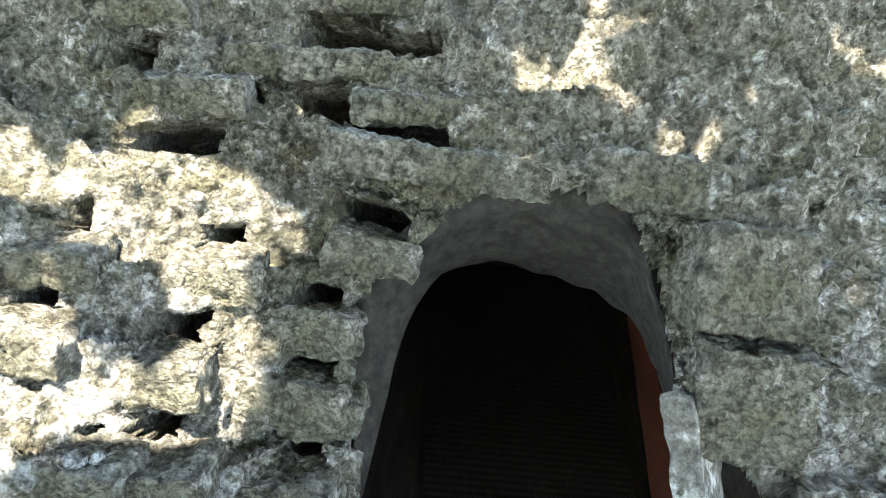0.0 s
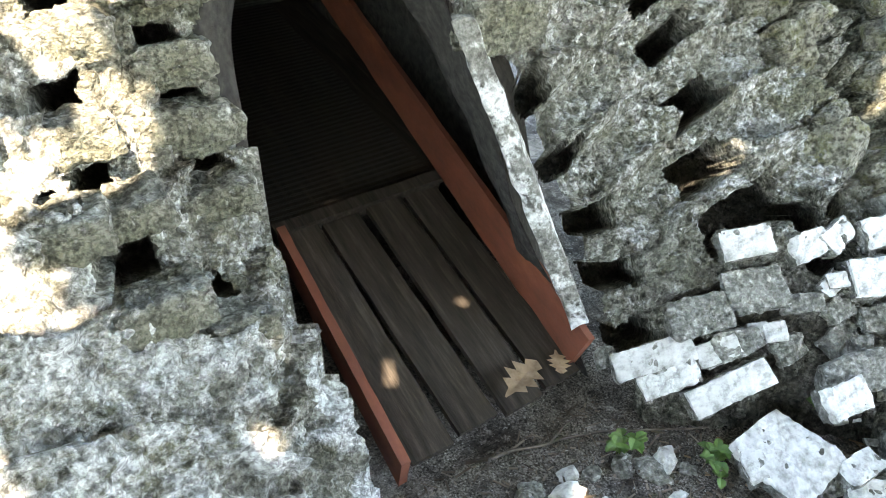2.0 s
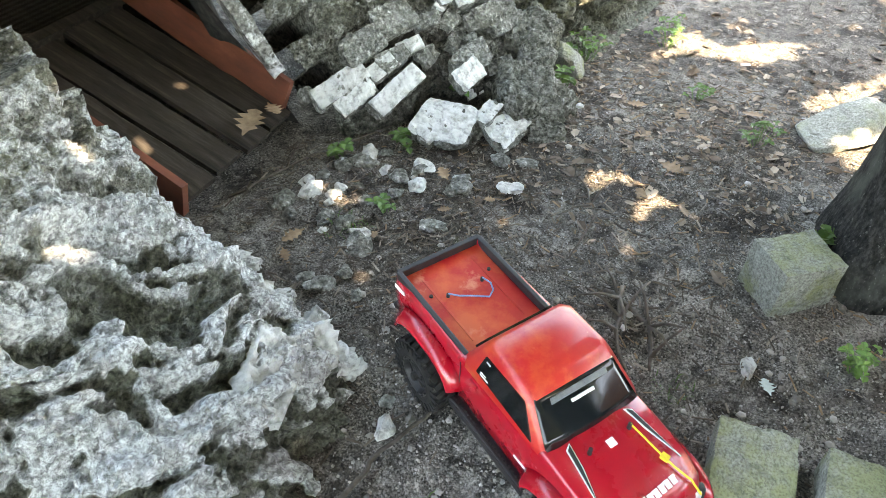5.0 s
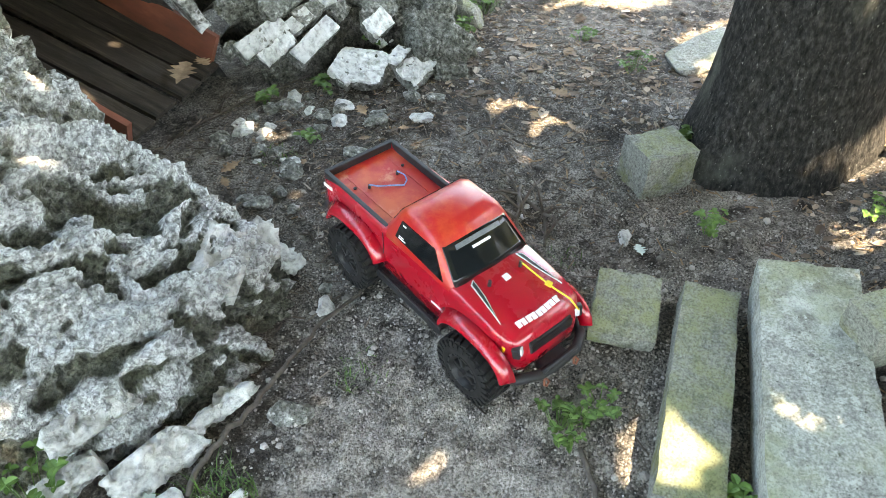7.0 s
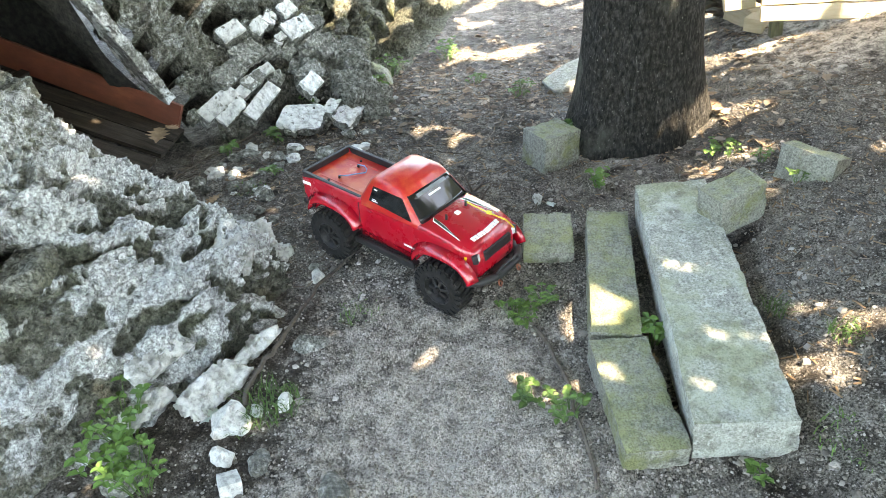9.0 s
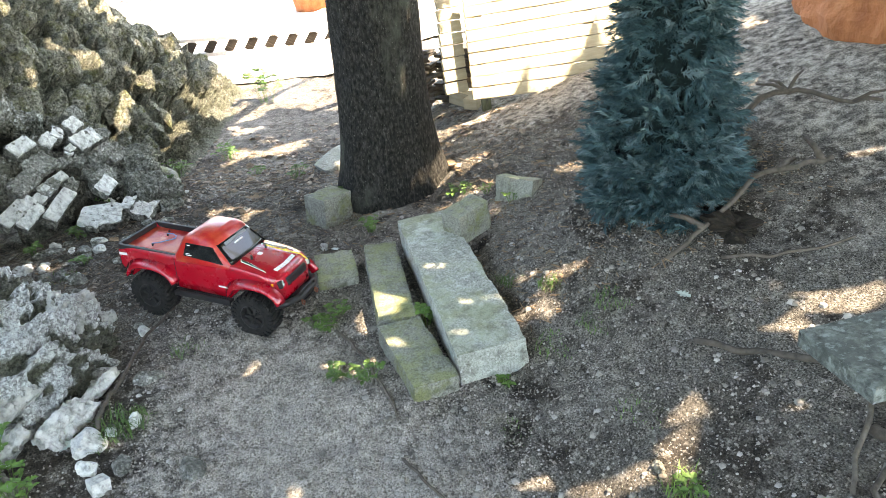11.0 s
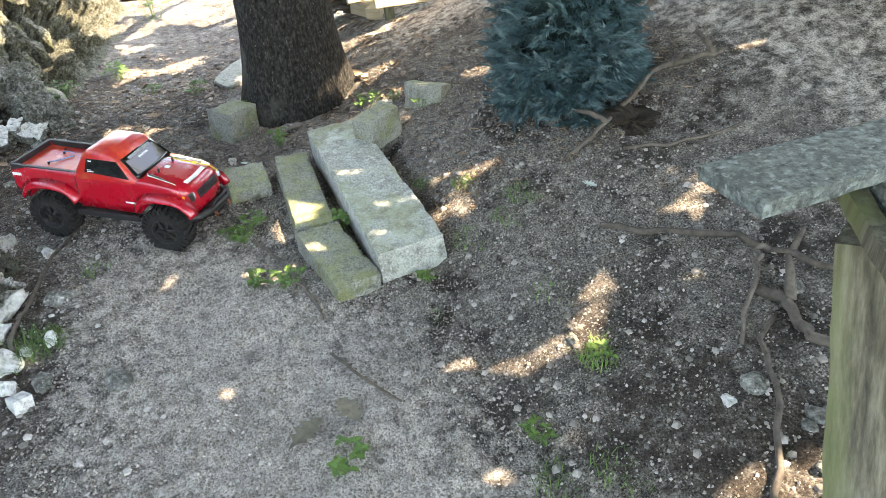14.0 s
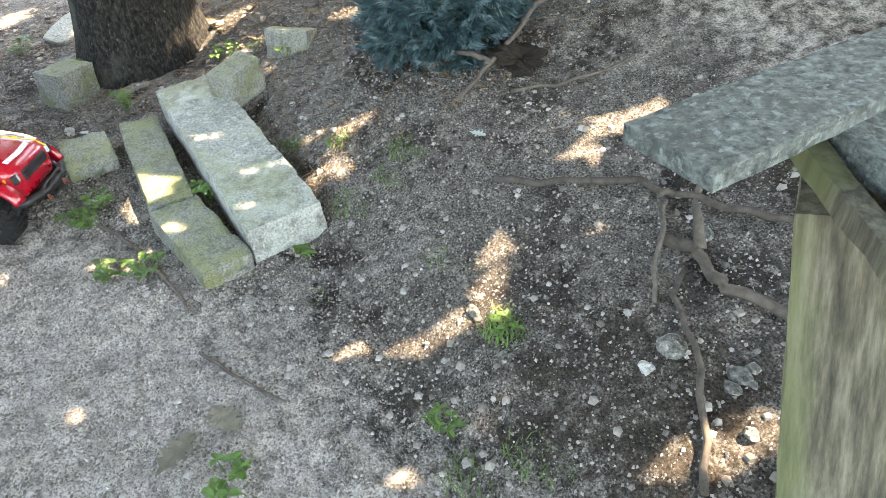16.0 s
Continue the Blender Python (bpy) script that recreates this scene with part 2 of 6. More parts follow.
BLUE = surface("blue_cord", ((0.3, (0.08, 0.15, 0.32)), (0.7, (0.2, 0.3, 0.5))), 200, 0.7, bump=0, vary=0)
TERRA = surface("terracotta_board", ((0.3, (0.09, 0.03, 0.018)), (0.55, (0.17, 0.05, 0.026)), (0.8, (0.27, 0.095, 0.045))), 16, 0.72, bump=0.35, bump_scale=90, depth=0.003, stretch=(1, 0.35, 1), patches=(((0.12, 0.04, 0.022), 9, 0.56, 0.7),), vary=0.05)
OLDWOOD = surface("dark_weathered_wood", ((0.3, (0.012, 0.01, 0.008)), (0.55, (0.034, 0.028, 0.022)), (0.8, (0.08, 0.067, 0.052))), 20, 0.88, bump=0.5, bump_scale=110, depth=0.003, stretch=(4, 0.35, 4), vary=0.2, spec=0.2)
RAIL = surface("grey_green_rail_wood", ((0.34, (0.016, 0.021, 0.02)), (0.47, (0.075, 0.094, 0.088)), (0.62, (0.17, 0.2, 0.19))), 110, 0.9, bump=1.0, bump_scale=120, depth=0.006, stretch=(1, 0.75, 1), patches=(((0.06, 0.074, 0.068), 18, 0.52, 0.64), ((0.22, 0.262, 0.258), 130, 0.54, 0.64)), vary=0.1)
POSTWOOD = surface("grey_green_post_wood", ((0.34, (0.02, 0.019, 0.013)), (0.48, (0.075, 0.072, 0.05)), (0.64, (0.17, 0.163, 0.12))), 70, 0.9, bump=0.9, bump_scale=70, depth=0.004, stretch=(1, 1, 0.12), patches=(((0.1, 0.12, 0.05), 8, 0.5, 0.65),), vary=0.1)
NEEDLE = surface("blue_green_needles", ((0.3, (0.02, 0.05, 0.05)), (0.7, (0.07, 0.13, 0.14))), 18, 0.6, bump=0, vary=0, spec=0.25, island=((0.0, (0.012, 0.04, 0.045)), (0.5, (0.04, 0.095, 0.108)), (0.8, (0.085, 0.165, 0.185)), (1.0, (0.2, 0.28, 0.29))))
# near-black, so the gaps between spruce twigs read as shade
FOLIAGE_SHADE = surface("needle_gap_shade", ((0.3, (0.004, 0.009, 0.009)), (0.7, (0.014, 0.026, 0.026))), 90, 0.95, bump=0.8, bump_scale=90, depth=0.01, vary=0, spec=0.1)
LEAF = surface("green_leaf", ((0.3, (0.04, 0.1, 0.018)), (0.7, (0.11, 0.21, 0.04))), 40, 0.6, bump=0, vary=0.25)
CANOPY = surface("canopy_leaf", ((0.3, (0.07, 0.12, 0.03)), (0.7, (0.14, 0.2, 0.06))), 30, 0.6, bump=0, vary=0)
CANOPY.node_tree.nodes["Principled BSDF"].inputs["Transmission Weight"].default_value = 0.0
glow = CANOPY.node_tree.nodes.new("ShaderNodeBsdfTranslucent")
glow.inputs["Color"].default_value = (0.36, 0.37, 0.22, 1)
both = CANOPY.node_tree.nodes.new("ShaderNodeMixShader")
both.inputs["Fac"].default_value = 0.55
CANOPY.node_tree.links.new(CANOPY.node_tree.nodes["Principled BSDF"].outputs["BSDF"], both.inputs[1])
CANOPY.node_tree.links.new(glow.outputs["BSDF"], both.inputs[2])
CANOPY.node_tree.links.new(both.outputs["Shader"], CANOPY.node_tree.nodes["Material Output"].inputs["Surface"])
DEADLEAF = surface("dry_brown_leaf", ((0.3, (0.14, 0.085, 0.045)), (0.7, (0.34, 0.24, 0.15))), 40, 0.85, bump=0.2, vary=0.25)
FLAKE = surface("dry_leaf_flake", ((0.3, (0.1, 0.08, 0.06)), (0.7, (0.3, 0.25, 0.2))), 40, 0.9, bump=0.2, vary=0, island=((0.0, (0.05, 0.036, 0.025)), (0.4, (0.14, 0.1, 0.07)), (0.75, (0.3, 0.24, 0.18)), (1.0, (0.5, 0.43, 0.35))))
MUDLEAF = surface("mud_brown_leaf", ((0.3, (0.08, 0.072, 0.05)), (0.7, (0.17, 0.155, 0.11))), 60, 0.9, bump=0.4, bump_scale=120, depth=0.004, vary=0.2)
PALELEAF = surface("pale_leaf_underside", ((0.3, (0.4, 0.5, 0.46)), (0.7, (0.6, 0.68, 0.63))), 40, 0.75, bump=0, vary=0.1)
TWIG = surface("grey_brown_twig", ((0.3, (0.045, 0.037, 0.03)), (0.7, (0.14, 0.12, 0.098))), 50, 0.9, bump=0.4, bump_scale=150, depth=0.002, vary=0.2)
PINE = surface("sunned_pine_boards", ((0.3, (0.34, 0.29, 0.19)), (0.7, (0.48, 0.42, 0.3))), 12, 0.75, bump=0.3, bump_scale=60, depth=0.003, stretch=(1, 1, 6), vary=0.12)
PAVING = surface("pale_pavement", ((0.3, (0.42, 0.38, 0.34)), (0.7, (0.6, 0.56, 0.5))), 30, 0.9, bump=0.3, bump_scale=90, vary=0)
CLAY = surface("orange_clay", ((0.3, (0.28, 0.09, 0.035)), (0.55, (0.46, 0.17, 0.07)), (0.8, (0.56, 0.27, 0.13))), 14, 0.95, bump=0.9, bump_scale=50, depth=0.015, stretch=(1, 1, 0.5), vary=0)
MESHWIRE = surface("dark_wire", ((0.3, (0.02, 0.02, 0.02)), (0.7, (0.06, 0.055, 0.05))), 60, 0.6, metal=0.4, bump=0, vary=0)


# ---- building blocks ----
def mesh_of(name, verts, faces, mat, smooth=False):
    me = bpy.data.meshes.new(name)
    me.from_pydata([tuple(v) for v in verts], [], [tuple(f) for f in faces])
    me.materials.append(mat)
    if smooth:
        me.polygons.foreach_set("use_smooth", np.ones(len(me.polygons), bool))
    me.update()
    return me


def part(name, bm, mat, parent=None, label="", smooth=False, m=None):
    """Links a bmesh (or a mesh) as one object, under parent where given."""
    if isinstance(bm, bmesh.types.BMesh):
        bmesh.ops.recalc_face_normals(bm, faces=bm.faces)
        me = bpy.data.meshes.new(name)
        bm.to_mesh(me)
        bm.free()
        me.materials.append(mat)
        if smooth:
            me.polygons.foreach_set("use_smooth", np.ones(len(me.polygons), bool))
    else:
        me = bm
    ob = new(name, me)
    if parent:
        ob.parent = parent
    if m is not None:
        ob.matrix_basis = m
    if label:
        ob["label"] = label
    return ob


def base(name, m, label, category, group=""):
    ob = new(name)
    ob.empty_display_size = 0.05
    ob.matrix_basis = m
    return tagged(ob, label, category, group)


def add_box(bm, size, m=Matrix(), bevel=0.0, cuts=0):
    r = bmesh.ops.create_cube(bm, size=1.0, matrix=m @ Matrix.Diagonal((*size, 1)))
    vs = r["verts"]
    es = list({e for v in vs for e in v.link_edges})
    if bevel:
        bmesh.ops.bevel(bm, geom=es, offset=bevel, segments=2, affect="EDGES", profile=0.6)
    return vs


def add_tube(bm, points, radii, sides=6):
    """A tapered tube along points."""
    pts = [Vector(p) for p in points]
    rings = []
    for i, p in enumerate(pts):
        d = (pts[min(i + 1, len(pts) - 1)] - pts[max(i - 1, 0)]).normalized()
        a = d.cross(Vector((0, 0, 1)) if abs(d.z) < 0.9 else Vector((1, 0, 0))).normalized()
        b = d.cross(a)
        r = radii[i] if isinstance(radii, (list, tuple)) else radii
        rings.append([bm.verts.new(p + (a * math.cos(k * math.tau / sides) + b * math.sin(k * math.tau / sides)) * r) for k in range(sides)])
    for q, w in zip(rings, rings[1:]):
        for k in range(sides):
            bm.faces.new((q[k], q[(k + 1) % sides], w[(k + 1) % sides], w[k]))
    bm.faces.new(rings[0][::-1])
    bm.faces.new(rings[-1])


def loft(bm, rings, caps=True):
    vs = [[bm.verts.new(p) for p in r] for r in rings]
    for q, w in zip(vs, vs[1:]):
        for k in range(len(q)):
            bm.faces.new((q[k], q[(k + 1) % len(q)], w[(k + 1) % len(q)], w[k]))
    if caps:
        bm.faces.new(vs[0][::-1])
        bm.faces.new(vs[-1])


def stone_bm(size, seed, cuts=3, rough=0.12, angular=0.5):
    """A broken stone: a rounded block with noise and flat breaks."""
    rnd = random.Random(seed)
    bm = bmesh.new()
    bmesh.ops.create_icosphere(bm, subdivisions=cuts, radius=0.5)
    planes = [(Vector((rnd.gauss(0, 1), rnd.gauss(0, 1), rnd.gauss(0, 1))).normalized(), 0.27 + 0.14 * rnd.random()) for _ in range(9)]
    off = Vector((seed * 3.1, seed * 1.7, seed * 0.9))
    for v in bm.verts:
        p = v.co.copy()
        for n, d in planes:
            over = p.dot(n) - d
            if over > 0:
                p -= n * over * angular * 1.6
        p *= 1 + rough * noise.fractal(p * 3 + off, 1.0, 2.0, 4) * 1.6
        v.co = Vector((p.x * size[0], p.y * size[1], p.z * size[2])) * 1.15
    return bm


def block_bm(size, seed, step=0.02, rough=0.004, chip=0.5):
    """A hewn block with worn edges."""
    bm = bmesh.new()
    bmesh.ops.create_cube(bm, size=1.0, matrix=Matrix.Diagonal((*size, 1)))
    for axis in range(3):
        n = max(1, min(44, int(size[axis] / step)))
        for k in range(1, n):
            co = Vector((0, 0, 0))
            co[axis] = size[axis] * (k / n - 0.5)
            no = Vector((0, 0, 0))
            no[axis] = 1
            bmesh.ops.bisect_plane(bm, geom=bm.verts[:] + bm.edges[:] + bm.faces[:], plane_co=co, plane_no=no)
    off = Vector((seed * 2.3, seed * 5.1, seed * 1.1))
    half = Vector(size) / 2
    for v in bm.verts:
        near = sorted((half[i] - abs(v.co[i])) for i in range(3))
        edge = max(0.0, 1 - near[1] / (step * 0.7)) if near[0] < 1e-4 else 0
        inward = -Vector((v.co.x / half.x, v.co.y / half.y, v.co.z / half.z)).normalized()
        w = noise.fractal(v.co * 22 + off, 1.0, 2.0, 4)
        v.co += inward * (edge * (0.0016 + chip * 0.008 * max(0, w + 0.05)) + rough * w)
    return bm


# ---- ground ----
def smooth01(a):
    a = np.clip(a, 0, 1)
    return a * a * (3 - 2 * a)


def ground_z(x, y):
    x, y = np.asarray(x, float), np.asarray(y, float)
    rise = np.interp(y, [-9, -5, -3.4, -2.5, -2.0, -1.7, -1.45, -1.25, -1.1, -0.95, -0.5, 0.5], [1.3, 1.15, 0.86, 0.56, 0.38, 0.27, 0.19, 0.105, 0.022, 0.0, -0.015, 0.0])
    rise = rise * (0.84 + 0.16 * smooth01((x + 1.0) / 0.8)) * (1 - 0.55 * smooth01((x - 0.6) / 1.6))
    return rise - 0.1 * smooth01((x - 0.75) / 0.8) * smooth01((y + 1.3) / 0.6)


def gz(x, y):
    """The ground's height at one place, with its small unevenness."""
    v = Vector((x, y, 0))
    return float(ground_z(x, y)) + 0.012 * noise.fractal(v * 3.2, 1.0, 2.0, 3) + 0.007 * noise.fractal(v * 15, 0.7, 2.0, 5) - 0.009 * max(0.0, noise.fractal(v * 9 + Vector((5, 2, 1)), 0.8, 2.0, 3) - 0.25)


def axis_steps(lo, hi, fine_lo, fine_hi, fine, grow):
    out, s = [], fine
    v = fine_hi
    while v < hi:
        s = min(s * grow, 6)
        v += s
        out.append(v)
    mid = list(np.arange(fine_lo, fine_hi + fine / 2, fine))
    s, v, low = fine, fine_lo, []
    while v > lo:
        s = min(s * grow, 6)
        v -= s
        low.append(v)
    return np.array(low[::-1] + mid + out)


def ground_sheet():
    xs, ys = axis_steps(-70, 70, -1.9, 1.5, 0.011, 1.12), axis_steps(-70, 70, -2.1, 0.5, 0.011, 1.12)
    nx, ny = len(xs), len(ys)
    verts, mulch, pale = [], [], []
    for y in ys:
        for x in xs:
            verts.append((x, y, gz(x, y)))
            m = 0.42 * math.exp(-((y - 0.05) / 0.22) ** 2) * (1 if x > 0.05 else 0.75) + 0.4 * math.exp(-((x - 0.9) / 0.7) ** 2 - ((y + 0.55) / 0.35) ** 2)
            m += 0.34 * math.exp(-((x + 0.95) / 0.25) ** 2 - ((y + 0.02) / 0.22) ** 2)
            m += 0.3 * math.exp(-((x + 1.5) / 0.3) ** 2 - ((y + 1.35) / 0.25) ** 2) + 0.36 * math.exp(-((x + 0.55) / 0.35) ** 2 - ((y + 0.15) / 0.1) ** 2)
            m += 0.2 * float(smooth01((-0.95 - x) / 0.3)) * float(smooth01((-1.05 - y) / 0.25))
            mulch.append(min(m, 0.45))
            mid = -0.45 - 0.28 * max(0.0, min(1.0, (-0.2 - x) / 1.2))
            bank = max(0.36 * float(smooth01((-1.85 - y) / 0.3) * smooth01((0.9 - x) / 0.5)), 0.42 * float(smooth01((-1.15 - y) / 0.3) * smooth01((x - 0.35) / 0.4)))
            pale.append(bank + (0.52 + 0.16 * float(smooth01((-0.5 - x) / 0.5))) * math.exp(-((y - mid) / 0.38) ** 2) * (0.45 + 0.55 * float(smooth01((-0.05 - x) / 0.5))) * float(smooth01((0.75 - x) / 0.4)))
    faces = [(j * nx + i, j * nx + i + 1, (j + 1) * nx + i + 1, (j + 1) * nx + i) for j in range(ny - 1) for i in range(nx - 1)]
    me = mesh_of("ground", verts, faces, SOIL, True)
    me.attributes.new("mulch", "FLOAT", "POINT").data.foreach_set("value", mulch)
    me.attributes.new("pale", "FLOAT", "POINT").data.foreach_set("value", pale)
    return tagged(new("ground", me), "dry grey-brown soil with grit, moss and wood chips", "ground", kind="structure")


ground_sheet()

# ---- the rock mound with its tunnel ----
LEVELS = [-0.06, 0.12, 0.3, 0.6, 0.95, 1.4]
PROFILES = {
    -2.4: [0.75, 0.9, 1.05, 1.3, 1.6, 2.1],
    -1.2: [0.30, 0.42, 0.55, 0.80, 1.1, 1.6],
    -0.75: [0.08, 0.17, 0.30, 0.52, 0.86, 1.4],
    -0.5: [-0.08, 0.0, 0.22, 0.52, 0.87, 1.42],
    -0.36: [-0.12, 0.01, 0.26, 0.54, 0.9, 1.45],
    -0.25: [-0.12, 0.02, 0.33, 0.62, 0.96, 1.45],
    -0.15: [-0.07, 0.07, 0.38, 0.70, 0.98, 1.45],
    -0.09: [0.16, 0.27, 0.46, 0.74, 0.95, 1.45],
    -0.03: [0.38, 0.46, 0.58, 0.78, 0.91, 1.4],
    0.08: [0.45, 0.53, 0.65, 0.77, 0.86, 1.35],
    0.36: [0.32, 0.42, 0.66, 0.70, 0.81, 1.3],
    0.47: [0.38, 0.47, 0.6, 0.67, 0.79, 1.3],
    0.56: [0.32, 0.43, 0.51, 0.71, 0.85, 1.3],
    0.68: [0.2, 0.33, 0.47, 0.73, 0.92, 1.35],
    0.9: [0.0, 0.16, 0.37, 0.7, 0.96, 1.4],
    1.4: [0.04, 0.2, 0.36, 0.62, 0.9, 1.3],
    2.0: [-0.04, 0.14, 0.34, 0.66, 1.0, 1.5],
    3.0: [-0.15, 0.1, 0.35, 0.8, 1.3, 2.0],
    4.4: [0.3, 0.55, 0.85, 1.3, 1.8, 2.6],
}
PX = np.array(sorted(PROFILES))
PY = np.array([PROFILES[x] for x in PX])


def face_y(x):
    """The slope's y at each level."""
    return np.array([np.interp(x, PX, PY[:, k]) for k in range(len(LEVELS))])


def mound_z(x, y):
    ys = face_y(x)
    if y > ys[-1]:
        return 1.4 + 0.45 * (1 - math.exp(-(y - ys[-1]) * 1.6))
    if y < ys[0]:
        return -0.06 - (ys[0] - y) * 0.8
    return float(np.interp(y, ys, LEVELS))


DOOR_L = -0.045      # the left side of the cut that the ramp runs in


def in_cut(x, y):
    """The open cut in front of the tunnel, narrowing up the slope, with a ragged edge."""
    if y > 0.855 or x < -0.15 or x > 0.6:
        return False
    w = 0.011 * noise.fractal(Vector((x * 9, y * 30, 3.0)), 0.8, 2.0, 3)
    return x + w > np.interp(y, (0.74, 0.8, 0.83, 0.855), (DOOR_L, -0.05, -0.072, -0.02)) and x + w < np.interp(y, (0.3, 0.5, 0.6, 0.69, 0.75, 0.785, 0.815, 0.84, 0.86), (0.52, 0.505, 0.485, 0.42, 0.325, 0.288, 0.254, 0.154, 0.06))


# dark cavities in the face: x, z, half width, half height, depth
HOLES_LEFT = (
    (-0.404, 1.024, 0.035, 0.02, 0.07), (-0.32, 0.929, 0.058, 0.017, 0.07), (-0.391, 0.842, 0.014, 0.02, 0.06), (-0.412, 0.777, 0.03, 0.02, 0.07), (-0.258, 0.731, 0.027, 0.021, 0.07), (-0.253, 0.651, 0.028, 0.02, 0.07), (-0.25, 0.567, 0.036, 0.027, 0.07), (-0.113, 0.69, 0.03, 0.02, 0.07),
    (-0.029, 0.947, 0.05, 0.012, 0.07), (-0.094, 1.06, 0.1, 0.03, 0.07), (-0.081, 0.974, 0.1, 0.022, 0.07), (-0.113, 0.756, 0.028, 0.018, 0.07), (-0.055, 0.851, 0.045, 0.02, 0.07), (-0.238, 0.816, 0.02, 0.016, 0.06), (-0.304, 0.656, 0.012, 0.012, 0.05), (-0.108, 0.603, 0.02, 0.018, 0.06), (-0.614, 0.338, 0.035, 0.03, 0.06), (-0.253, 0.98, 0.02, 0.012, 0.06), (-0.15, 0.49, 0.02, 0.018, 0.05))
# the open lattice beside the tunnel, sloping up with the courses
COURSE = 0.31
HOLES_RIGHT = (
    (0.814, 0.610, 0.068, 0.021, 0.08), (0.812, 0.513, 0.068, 0.024, 0.08), (0.768, 0.416, 0.066, 0.028, 0.08), (0.481, 0.471, 0.040, 0.026, 0.08), (0.504, 0.359, 0.046, 0.026, 0.08), (0.520, 0.261, 0.048, 0.026, 0.08), (0.518, 0.145, 0.050, 0.024, 0.08), (0.812, 0.687, 0.070, 0.020, 0.08),
    (0.827, 0.788, 0.060, 0.020, 0.08), (0.890, 0.832, 0.060, 0.020, 0.08), (0.931, 0.931, 0.060, 0.020, 0.08), (0.441, 0.606, 0.022, 0.028, 0.08), (1.067, 0.578, 0.035, 0.024, 0.08), (0.807, 0.339, 0.100, 0.035, 0.08), (0.921, 0.289, 0.050, 0.055, 0.08), (1.026, 0.324, 0.030, 0.020, 0.08), (1.113, 0.739, 0.040, 0.018, 0.08))


